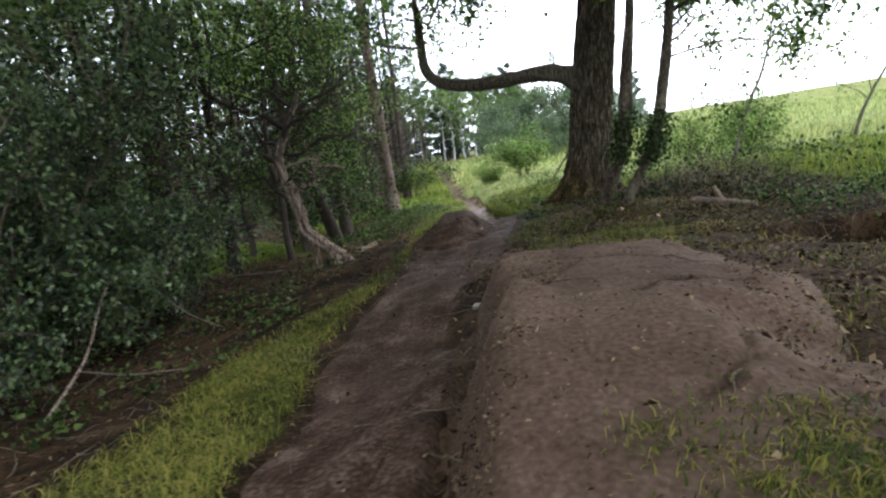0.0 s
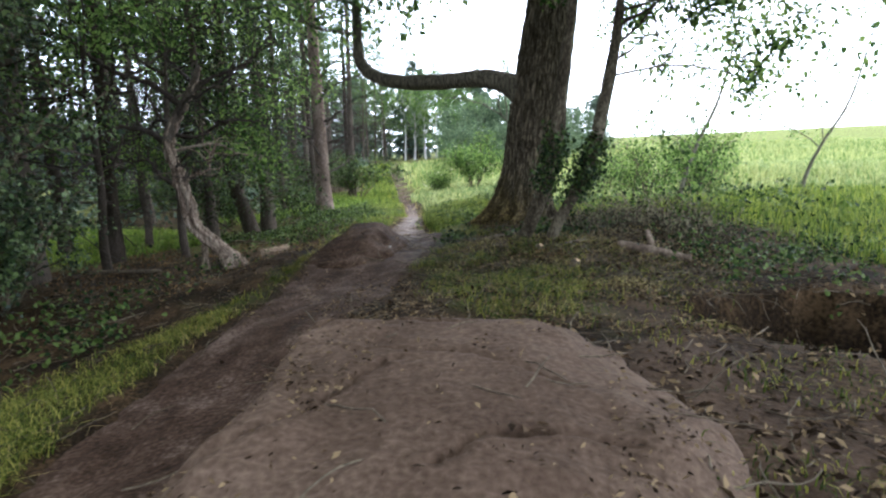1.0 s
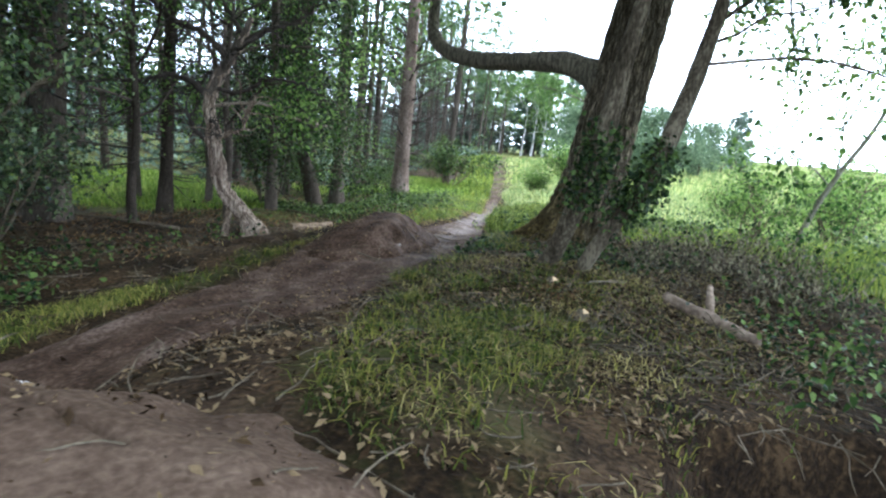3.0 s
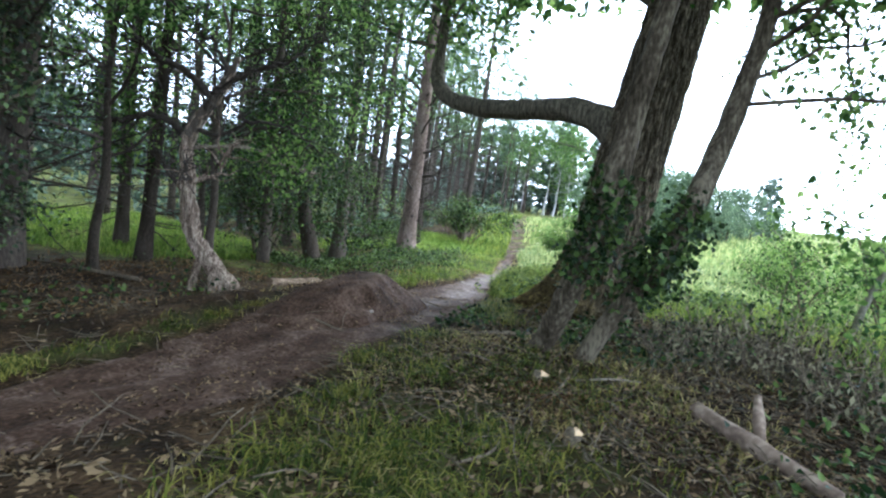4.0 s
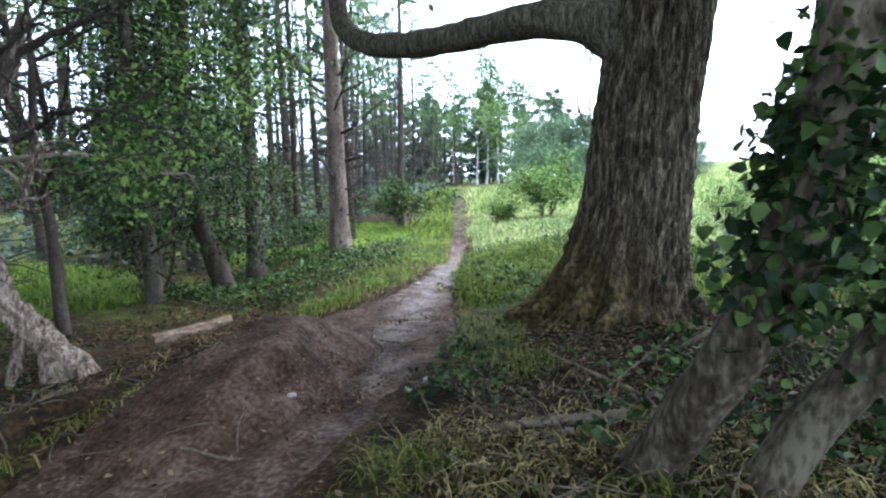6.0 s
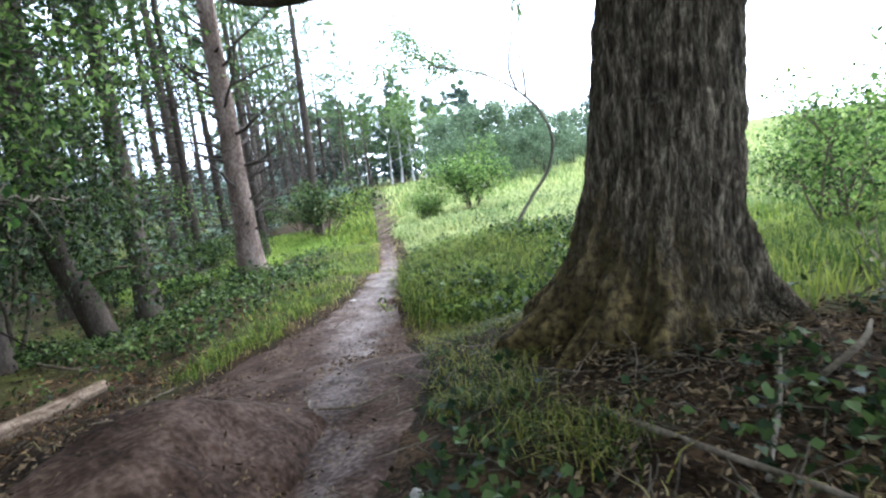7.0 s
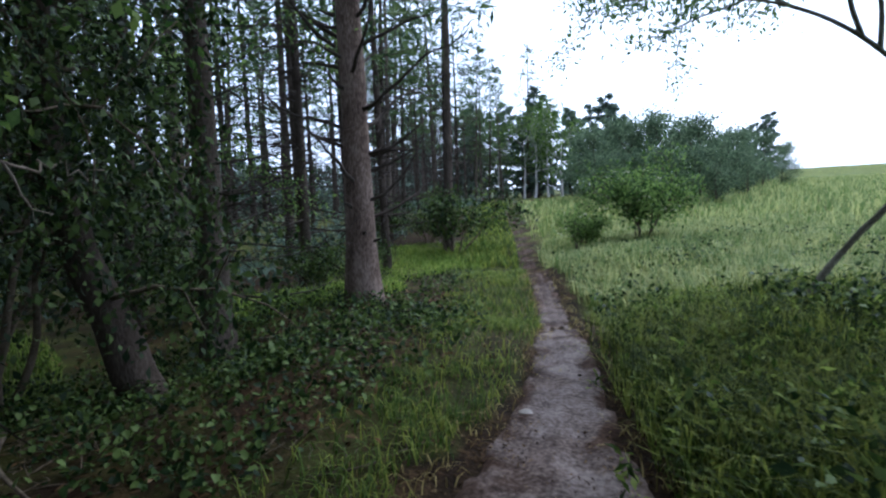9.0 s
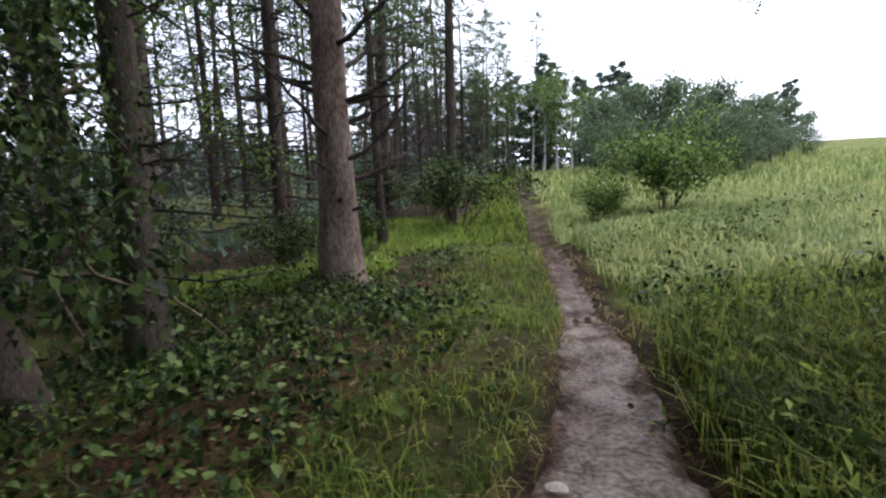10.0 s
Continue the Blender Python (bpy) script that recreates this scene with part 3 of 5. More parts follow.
def build_mound(name, fn, box, mat, label, step=0.035, cracks=()):
    xs, ys = np.arange(box[0], box[1], step), np.arange(box[2], box[3], step)
    x, y = np.meshgrid(xs, ys, indexing="ij")
    h = fn(x, y)
    worn = 1 - smooth(1.75, 2.3, x + 0.3 * fbm(x, y, 0.7, 57)) * (fn is mound_near)
    clod = 1 - np.abs(vnoise(x, y, 0.13, 58))
    z = ground_h(x, y) + h + (0.006 + 0.02 * worn) * fbm(x, y, 0.42, 51) * smooth(0.03, 0.12, h) + (0.004 + 0.008 * worn) * fbm(0.8 * x + 0.6 * y, 0.8 * y - 0.6 * x, 0.3, 53) + (0.004 + 0.012 * worn) * clod**3 + 0.005 * fbm(x, y, 0.07, 59) + 0.012 - 0.09 * (1 - smooth(0.02, 0.07, h + 0.02 * fbm(x, y, 0.2, 55)))
    for line in cracks:
        q = curve_points(line, 0.02)
        q = q + 0.03 * np.stack([vnoise(q[:, 0] * 9, q[:, 1] * 9, 1, 3), vnoise(q[:, 0] * 9, q[:, 1] * 9, 1, 4)], 1)
        for a, c in q:
            i, j = int((a - box[0]) / step), int((c - box[2]) / step)
            if 0 < i < len(xs) - 1 and 0 < j < len(ys) - 1:
                z[i, j] -= 0.026
                z[i + 1, j] -= 0.006
    geo = Geo().add(np.stack([x, y, z], -1).reshape(-1, 3), grid_faces(len(xs), len(ys)))
    ob = single(name, geo, mat, label, "earth mound")
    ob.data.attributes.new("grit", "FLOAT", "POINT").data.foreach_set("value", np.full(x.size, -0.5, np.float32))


build_ground()
build_trail()
build_mound("earth_mound", mound_near, (0.6, 4.6, -2.2, 4.5), M_mound, "broad trodden earth jump mound with cracked pale top", 0.022,
            ([(1.6, 2.9), (2.1, 3.0), (2.7, 2.85)], [(2.3, 2.2), (2.6, 2.45), (2.9, 2.5)], [(1.7, 1.9), (1.85, 2.4), (2.0, 2.9)], [(2.5, 1.2), (2.7, 1.6), (2.75, 2.0)], [(1.35, 3.1), (1.7, 3.3), (2.2, 3.35)]))
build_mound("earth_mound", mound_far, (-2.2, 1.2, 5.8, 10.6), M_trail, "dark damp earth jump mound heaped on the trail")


# ---------------------------------------------------------------- trees
def limb_points(start, direction, length, gen, wander=0.25, lift=0.0, step=0.33):
    n = max(4, int(length / step))
    p, d, out = np.array(start, float), unit(np.array(direction, float)), [np.array(start, float)]
    for k in range(n):
        d = unit(d + gen.normal(size=3) * wander * 0.5 + np.array([0, 0, lift]))
        p = p + d * length / n
        out.append(p.copy())
    return np.array(out)


def grow(geo, start, direction, length, radius, level, gen, tips, lift=0.05, wander=0.3, sides=6, leafy=1):
    """A limb that forks; the ends of its twigs go into tips."""
    p = limb_points(start, direction, length, gen, wander, lift)
    tube(geo, p, [radius, radius * 0.75, radius * 0.45], sides if level > 1 else 4, rough=0.12, seed=int(gen.integers(99)))
    if level <= leafy:
        tips.append(p[len(p) // 4:])
    if level == 0:
        return
    for k in range(int(gen.integers(3, 6))):
        i = int(len(p) * gen.uniform(0.35, 0.98))
        i = min(i, len(p) - 1)
        d = unit(p[i] - p[i - 1])
        side = unit(np.cross(d, gen.normal(size=3)))
        grow(geo, p[i], d * 0.6 + side * 0.8 + [0, 0, 0.1], length * gen.uniform(0.4, 0.65), radius * 0.42, level - 1, gen, tips, lift, wander, 5, leafy)


def scatter_on(tips, count, spread, gen):
    pts = np.concatenate(tips)
    return pts[gen.integers(0, len(pts), count)] + gen.normal(size=(count, 3)) * spread


def conifer(height, radius, gen, clear, bark, lean=(0, 0), crown_leaves=2200, dead=26, name="conifer_tree", label="", detail=10, spray=(0.34, 0.13), needles=None):
    tree = thing(name, label, "tree")
    bow = gen.normal(size=2) * 0.1
    trunk = Geo()
    hs = np.linspace(-0.25, height, 16)
    axis = np.stack([lean[0] * hs + bow[0] * np.sin(hs / height * 3), lean[1] * hs + bow[1] * np.sin(hs / height * 3), hs], 1)
    axis[0, :2] = 0
    rad = radius * np.interp(hs, [-0.25, 0.0, 0.25, 0.8, height], [1.5, 1.35, 1.12, 1.0, 0.12])
    tube(trunk, curve_points(axis, 0.35), np.interp(np.linspace(0, 1, 40), np.linspace(0, 1, 16), rad), detail, rough=0.06, seed=int(gen.integers(99)))
    part("trunk", trunk, bark, tree)
    twigs = Geo()
    for k in range(dead):
        z = gen.uniform(0.7, clear + 1.5)
        c = np.array([np.interp(z, hs, axis[:, 0]), np.interp(z, hs, axis[:, 1]), z])
        a = gen.uniform(0, 2 * np.pi)
        ln = gen.uniform(0.6, 2.4)
        p = limb_points(c, (np.cos(a), np.sin(a), gen.uniform(-0.3, 0.25)), ln, gen, 0.25, 0.03, 0.3)
        tube(twigs, p[::2] if len(p) > 5 else p, [0.024, 0.014, 0.006], 3)
        for q in range(int(gen.integers(1, 4))):
            j = int(gen.integers(1, len(p)))
            tube(twigs, limb_points(p[j], unit(p[j] - p[j - 1]) + gen.normal(size=3) * 0.6, ln * 0.35, gen, 0.3, 0, 0.3)[::2], [0.009, 0.004], 3)
    if dead:
        tagged(part("dead_brush", twigs, M_dark_twig, tree, "bare dead side branches"), kind="stuff")
    crown = Geo()
    limbs = Geo()
    base, along = [], []
    n_limb = max(14, crown_leaves // 60)
    for k in range(n_limb):
        z = clear + (height - clear) * (k + gen.uniform(0, 1)) / n_limb
        s = 1 - (z - clear) / (height - clear)
        ln = (0.35 + 2.0 * s**0.8) * gen.uniform(0.7, 1.15)
        a = k * 2.399 + gen.uniform(-0.5, 0.5)
        c = np.array([np.interp(z, hs, axis[:, 0]), np.interp(z, hs, axis[:, 1]), z])
        p = limb_points(c, (np.cos(a), np.sin(a), gen.uniform(-0.15, 0.3)), ln, gen, 0.2, -0.02, 0.3)
        tube(limbs, p, [0.02, 0.006], 3)
        m = crown_leaves // n_limb
        i = gen.integers(1, len(p), m)
        base.append(p[i] + gen.normal(size=(m, 3)) * [0.16, 0.16, 0.07])
        along.append(np.repeat((p[-1] - p[0])[None] / ln, m, 0))
    leaves(crown, np.concatenate(base), *spray, np.concatenate(along), 0.7, 0.25, gen)
    # extra coarse sprays up high, put in to shade the wood floor
    u = gen.uniform(0, 1, 110)
    z, a = clear + 2 + (height - clear - 2) * u, gen.uniform(0, 6.28, 110)
    r = (0.3 + 1.9 * (1 - u)) * gen.uniform(0.3, 1, 110)
    leaves(crown, np.stack([np.cos(a) * r + lean[0] * z, np.sin(a) * r + lean[1] * z, z], 1), 0.55, 0.25, None, 0.8, 0.3, gen)
    part("crown", crown, needles or M_needle, tree)
    if detail > 10:
        tagged(part("boughs", limbs, M_twig, tree), kind="stuff")
    return tree


def broadleaf(height, radius, gen, leaf_mat, bark, count, leaf_size, name, label, forks=5, first=0.35, lift=0.06, spread=0.16, lean=(0, 0)):
    tree = thing(name, label, "tree")
    wood, tips = Geo(), []
    hs = np.linspace(-0.2, height * 0.75, 7)
    axis = np.stack([lean[0] * hs + gen.normal(size=7) * 0.05, lean[1] * hs + gen.normal(size=7) * 0.05, hs], 1)
    line = curve_points(axis, 0.25)
    tube(wood, line, [radius * 1.35, radius, radius * 0.85, radius * 0.5, radius * 0.25], 8, rough=0.1, seed=3)
    part("trunk", wood, bark, tree)
    for k in range(forks):
        limbs = Geo()
        i = int(len(line) * (first + (0.98 - first) * k / max(1, forks - 1)))
        i = min(i, len(line) - 1)
        a = k * 2.4 + gen.uniform(-0.4, 0.4)
        grow(limbs, line[i], (np.cos(a), np.sin(a), 0.5), height * gen.uniform(0.28, 0.42), radius * 0.4, 2, gen, tips, lift)
        part("limb", limbs, bark, tree)
    crown = Geo()
    leaves(crown, scatter_on(tips, count, spread, gen), leaf_size, 0.55, None, 1.0, 0.35, gen)
    part("crown", crown, leaf_mat, tree)
    return tree


def place(ob, x, y, turn=0.0, scale=1.0):
    ob.matrix_basis = Matrix.LocRotScale((x, y, g(x, y)), Euler((0, 0, radians(turn))), (scale, scale, scale))
    return ob


def again(ob, x, y, turn, scale=1.0, tilt=(0, 0), label=""):
    c = copy_thing(ob, pose(0, 0, 0))
    c.matrix_basis = Matrix.LocRotScale((x, y, g(x, y)), Euler((radians(tilt[0]), radians(tilt[1]), radians(turn))), (scale, scale, scale))
    if label:
        tagged(c, label)
    return c


# the great oak by the trail
def build_oak():
    x0, y0 = 1.63, 10.38
    z0 = g(x0, y0)
    oak = thing("oak_tree", "large old oak with furrowed bark and mossy roots", "tree", (x0, y0, z0))
    trunk = Geo()
    sides = 264
    hs = np.concatenate([np.arange(-0.3, 3.6, 0.022), np.linspace(3.65, 9, 40)])
    cx = np.interp(hs, [0, 0.5, 1.0, 1.6, 2.2, 3.4, 9], [0, 0.04, 0.09, 0.13, 0.2, 0.36, 0.8])
    cy = np.interp(hs, [0, 1.2, 3.4, 9], [0, 0.0, 0.06, 0.5])
    rad = np.interp(hs, [-0.3, 0.0, 0.18, 0.45, 0.9, 1.6, 2.4, 3.2, 5, 9], [0.66, 0.54, 0.49, 0.45, 0.415, 0.39, 0.375, 0.36, 0.29, 0.1])
    a = np.pi / 2 + np.arange(sides) * 2 * np.pi / sides
    root = np.zeros((len(hs), sides))
    for ang, w, out, fade in ((3.5, 0.26, 0.46, 0.34), (4.05, 0.18, 0.34, 0.26), (4.55, 0.15, 0.3, 0.24), (4.95, 0.09, 0.2, 0.2), (5.75, 0.13, 0.36, 0.26), (0.25, 0.25, 0.2, 0.2), (1.4, 0.4, 0.3, 0.3), (2.6, 0.3, 0.45, 0.3)):
        da = np.angle(np.exp(1j * (a - ang - 0.05 * np.sin(hs * 7)[:, None])))
        root += np.exp(-np.maximum(hs, 0) / fade)[:, None] * out * np.exp(-(da / w) ** 2)
    aa, hh = np.meshgrid(a, hs)
    bend = 0.5 * vnoise(aa * 3, hh * 2.5, 1.0, 65)
    ridge = 1 - np.abs(vnoise(aa * 11.0 + bend, hh * 4.6, 1.0, 61))
    fine = 1 - np.abs(vnoise(aa * 23.0 - bend, hh * 9.0 + aa, 1.0, 67))
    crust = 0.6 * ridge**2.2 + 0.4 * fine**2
    fl = 0.03 * (crust - 0.5) * np.clip(1.9 - 0.9 * hh, 1.0, 1.7) + 0.02 * vnoise(np.cos(aa) * 2, np.sin(aa) * 2 + hh * 0.8, 1.0, 63) + 0.012 * vnoise(aa * 11, hh * 14, 1.0, 68)
    r = rad[:, None] + root + fl
    v = np.stack([cx[:, None] + np.cos(a) * r, cy[:, None] + np.sin(a) * r, np.repeat(hs[:, None], sides, 1)], -1).reshape(-1, 3)
    i, j = np.meshgrid(np.arange(len(hs) - 1), np.arange(sides), indexing="ij")
    k2 = (j + 1) % sides
    quads = np.stack([i * sides + j, i * sides + k2, (i + 1) * sides + k2, (i + 1) * sides + j], -1).reshape(-1, 4)
    trunk.add(v, quads)
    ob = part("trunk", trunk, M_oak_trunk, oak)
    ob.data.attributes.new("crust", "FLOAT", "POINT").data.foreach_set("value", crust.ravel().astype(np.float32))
    limb = Geo()
    p = curve_points([(0.2, 0, 2.02), (-0.2, -0.02, 2.33), (-0.6, 0.05, 2.46), (-1.3, 0.25, 2.51), (-2.0, 0.55, 2.55), (-2.7, 0.85, 2.66), (-3.25, 1.05, 2.86), (-3.52, 1.2, 3.15), (-3.6, 1.3, 3.8), (-3.66, 1.4, 5.2)], 0.09)
    tube(limb, p, [0.27, 0.17, 0.15, 0.142, 0.135, 0.13, 0.12, 0.1, 0.08, 0.05], 16, rough=0.14, seed=9)
    low_limb = part("low_limb", limb, M_oak_bark, oak, "low limb reaching out level and turning up")
    tips = []
    gen = np.random.default_rng(11)
    for z, ang, ln in ((3.6, 3.4, 3.4), (4.2, 0.3, 3.6), (4.4, 4.6, 4.4), (4.8, 5.5, 4.2), (5.2, 2.0, 3.6), (5.6, 4.0, 4.4), (6, 4.9, 4.4), (6.8, 1.0, 3.2), (6.4, 3.0, 3.6)):
        wood = Geo()
        grow(wood, (np.interp(z, hs, cx), np.interp(z, hs, cy), z), (np.cos(ang), np.sin(ang), 0.5), ln, 0.11, 2, gen, tips, 0.02)
        part("limb", wood, M_oak_bark, oak)
    for k in (len(p) - 1, len(p) - 10, len(p) - 18):
        wood = Geo()
        grow(wood, p[k], (gen.normal() * 0.6, gen.normal() * 0.6, 0.5), 1.5, 0.035, 1, gen, tips, 0.0)
        part("shoot", wood, M_oak_bark, low_limb)
    crown = Geo()
    leaves(crown, scatter_on(tips, 20000, 0.3, gen), 0.12, 0.55, None, 1.0, 0.3, gen)
    # coarse leaves high overhead, added to keep skylight off the ground
    a, r = gen.uniform(0, 6.28, 15000), 6.8 * np.sqrt(gen.uniform(0, 1, 15000))
    z = gen.uniform(6.2, 10.5, 15000) - 0.04 * r**2
    keep = z > 4.6 + 0.14 * r
    leaves(crown, np.stack([-0.3 + np.cos(a) * r, -0.8 + np.sin(a) * r, z], 1)[keep], 0.34, 0.55, None, 1.0, 0.3, gen)
    part("crown", crown, M_leaf, oak)


build_oak()


# the ivy-clad maple with two leaning stems in front of the oak
def build_ivy_tree():
    x0, y0 = 2.1, 7.75
    z0 = g(x0, y0)
    tree = thing("ivy_clad_tree", "slender leaning tree with stems wrapped in dark ivy", "tree", (x0, y0, z0))
    gen = np.random.default_rng(15)
    ivy, wood = Geo(), []
    foot = np.array([x0, y0, z0])
    for pts, rr in (([(1.9, 7.7, 0.78), (1.92, 7.69, 0.95), (1.99, 7.66, 1.12), (2.19, 7.46, 1.6), (2.31, 7.4, 2.0), (2.36, 7.4, 2.3), (2.39, 7.45, 2.7), (2.5, 7.5, 3.6), (2.55, 7.6, 4.6)], (0.17, 0.115, 0.09, 0.085, 0.085, 0.085, 0.083, 0.06, 0.03)),
                    ([(2.27, 7.67, 0.78), (2.28, 7.66, 0.95), (2.36, 7.65, 1.2), (2.52, 7.6, 1.5), (2.68, 7.62, 1.8), (2.8, 7.85, 2.2), (2.9, 8.05, 2.7), (3.0, 8.15, 3.3), (3.1, 8.2, 4.4)], (0.15, 0.09, 0.072, 0.07, 0.072, 0.078, 0.08, 0.07, 0.04))):
        line = curve_points(np.array(pts) - foot, 0.06)
        s = Geo()
        tube(s, line, np.interp(line[:, 2] + z0, [q[2] for q in pts], rr), 14, rough=0.12, flute=0.03, seed=5)
        stem = part("stem", s, M_grey_bark, tree, "grey leaning stem")
        wood.append(line)
    for line, lo, hi, cnt, sp in ((wood[0], 1.68, 2.35, 1700, 0.075), (wood[1], 1.6, 2.2, 1700, 0.095)):
        on = line[(line[:, 2] > lo - z0) & (line[:, 2] < hi - z0)]
        p = on[gen.integers(0, len(on), cnt)] + gen.normal(size=(cnt, 3)) * sp
        leaves(ivy, p, 0.046, 0.85, None, 1.0, 0.6, gen, True)
    part("ivy", ivy, M_ivy, tree, "dense dark ivy leaves")
    tips, crown = [], Geo()
    for z, d, ln in ((3.0, (0.9, 0.5, 0.35), 1.8), (3.4, (1.0, 0.1, 0.4), 2.2), (3.7, (0.7, 0.6, 0.35), 2.2), (4.1, (0.2, 0.9, 0.5), 2.0), (3.6, (0.8, -0.5, 0.4), 1.6), (4.3, (0.9, 0.0, 0.4), 2.2),
                     (3.8, (1.0, 0.4, 0.2), 2.6), (4.1, (1.0, 0.7, 0.2), 2.6), (4.2, (0.6, -0.6, 0.3), 2.0), (4.4, (-0.1, 0.8, 0.3), 2.0), (3.2, (0.6, 0.9, 0.3), 1.4)):
        limbs = Geo()
        k = int(np.argmin(np.abs(wood[1][:, 2] - z + z0)))
        grow(limbs, wood[1][k], d, ln, 0.018, 2, gen, tips, 0.0, 0.45, 6, 2)
        part("limb", limbs, M_grey_bark, stem)
    leaves(crown, scatter_on(tips, 11500, 0.11, gen), 0.068, 0.7, None, 1.0, 0.5, gen, True)
    part("crown", crown, M_leaf, tree)


build_ivy_tree()


# the bleached dead tree
def build_dead_tree():
    x0, y0 = -3.3, 8.75
    z0 = g(x0, y0)
    tree = thing("dead_tree", "twisted bleached dead tree with bare crooked branches", "tree", (x0, y0, z0))
    gen = np.random.default_rng(19)
    s = Geo()
    line = curve_points([(0.15, 0.1, -0.15), (-0.02, 0.05, 0.12), (-0.35, 0.0, 0.42), (-0.6, -0.1, 0.75), (-0.62, -0.2, 1.2), (-0.72, -0.2, 1.6), (-0.95, -0.1, 2.1), (-0.9, 0.1, 2.6), (-0.72, 0.25, 3.0), (-0.5, 0.3, 3.45)], 0.05)
    tube(s, line, (0.18, 0.12, 0.1, 0.105, 0.105, 0.095, 0.088, 0.078, 0.062, 0.03), 30, rough=0.36, flute=0.2, seed=7)
    tube(s, curve_points([(-0.3, 0.05, 0.45), (-0.12, -0.05, 0.22), (0.02, -0.1, -0.12)], 0.06), (0.075, 0.07, 0.09), 10, rough=0.2, seed=8)
    tube(s, curve_points([(-0.45, 0.0, 0.55), (-0.4, -0.15, 0.2), (-0.25, -0.3, -0.12)], 0.06), (0.06, 0.055, 0.07), 10, rough=0.2, seed=9)
    bole = part("trunk", s, M_dead, tree)
    top = Geo()
    i = int(np.argmin(np.abs(line[:, 2] - 2.15)))
    tube(top, line[i:] + np.array([0.0, -0.012, 0]), (0.096, 0.088, 0.07, 0.034), 12, rough=0.25, flute=0.08, seed=11)
    part("upper_trunk", top, M_dark_bark, tree, "dark bark still clinging to the upper trunk")
    for start, pts, r in ((1.5, [(0.22, 0.1, 0.1), (0.42, 0.22, 0.26), (0.46, 0.26, 0.5)], 0.04),
                          (2.0, [(0.15, 0.4, 0.1), (0.05, 1.1, 0.16), (-0.15, 2.1, 0.0), (-0.4, 3.0, -0.05), (-0.7, 4.0, -0.1)], 0.026),
                          (2.15, [(-0.3, -0.1, 0.2), (-0.7, -0.2, 0.22), (-0.95, -0.35, 0.1), (-1.5, -0.5, 0.3)], 0.045),
                          (1.35, [(-0.25, -0.1, 0.2), (-0.4, -0.15, 0.42), (-0.75, -0.3, 0.4)], 0.03),
                          (2.35, [(0.3, 0.1, -0.05), (0.65, 0.3, 0.15), (1.2, 0.5, 0.1), (1.6, 0.6, -0.15)], 0.03),
                          (2.55, [(0.3, -0.1, 0.25), (0.6, -0.2, 0.3), (1.1, -0.1, 0.6)], 0.03),
                          (2.8, [(-0.3, -0.2, 0.3), (-0.7, -0.4, 0.45), (-1.2, -0.5, 0.85), (-1.7, -0.6, 1.0)], 0.045),
                          (2.45, [(-0.4, 0.2, 0.1), (-0.9, 0.4, -0.05), (-1.4, 0.5, -0.25)], 0.03),
                          (3.1, [(0.3, 0.2, 0.2), (0.65, 0.3, 0.3), (1.0, 0.5, 0.75)], 0.035),
                          (3.2, [(-0.3, 0.1, 0.2), (-0.6, 0.1, 0.5), (-1.0, 0.0, 0.6)], 0.035),
                          (1.75, [(0.25, -0.2, 0.05), (0.55, -0.35, -0.1), (0.8, -0.5, 0.05)], 0.02)):
        c = line[int(np.argmin(np.abs(line[:, 2] - start)))]
        b = Geo()
        p = curve_points(np.concatenate([[c], c + np.array(pts) * (1.0 if start in (1.5, 2.0) else 1.25)]), 0.07)
        r = r * 1.25
        p = p + 0.035 * gen.normal(size=p.shape) * np.linspace(0, 1, len(p))[:, None]
        tube(b, p, (r, r * 0.75, r * 0.5, r * 0.2), 7, rough=0.25, seed=2)
        for k in range(14):
            i = int(gen.integers(len(p) // 5, len(p)))
            q = limb_points(p[i], unit(p[i] - p[i - 1]) + gen.normal(size=3) * 0.8, gen.uniform(0.25, 0.8), gen, 0.6, 0.0, 0.1)
            tube(b, q, (r * 0.36, 0.004), 4)
            j = int(gen.integers(1, len(q)))
            tube(b, limb_points(q[j], unit(q[j] - q[j - 1]) + gen.normal(size=3) * 0.8, 0.25, gen, 0.6, 0.0, 0.1), (0.004, 0.002), 3)
        part("branch", b, M_pale_twig if start == 2.0 else M_dead if start == 1.5 else M_dark_twig, bole)


build_dead_tree()


# the tall conifer beside the trail, with snapped side branches
def build_fir():
    gen = np.random.default_rng(23)
    tree = conifer(17, 0.235, gen, 8.0, M_fir_bark, (-0.03, 0.01), 2600, 0, "conifer_tree", "tall straight conifer with pinkish-grey bark and snapped side branches", 20)
    place(tree, -5.72, 16.95)
    for k in range(64):
        z = 0.9 + 7.0 * (k / 64) + gen.uniform(-0.1, 0.1)
        a = gen.uniform(0, 6.28)
        b = Geo()
        c = np.array([-0.03 * z, 0.01 * z, z])
        out = np.array([np.cos(a), np.sin(a), 0])
        ln = gen.choice([0.25, 0.5, 0.9, 1.4, 2.1])
        p = limb_points(c + out * 0.19, out + [0, 0, 0.35], ln, gen, 0.3, 0.02, 0.12)
        tube(b, p, (0.034, 0.022, 0.007), 5, rough=0.2)
        for q in range(3 if ln > 0.5 else 0):
            i = int(gen.integers(1, len(p)))
            tube(b, limb_points(p[i], unit(p[i] - p[i - 1]) + gen.normal(size=3) * 0.6, ln * 0.35, gen, 0.3, 0, 0.1), (0.01, 0.004), 3)
        part("branch", b, M_dark_twig, tree)


build_fir()

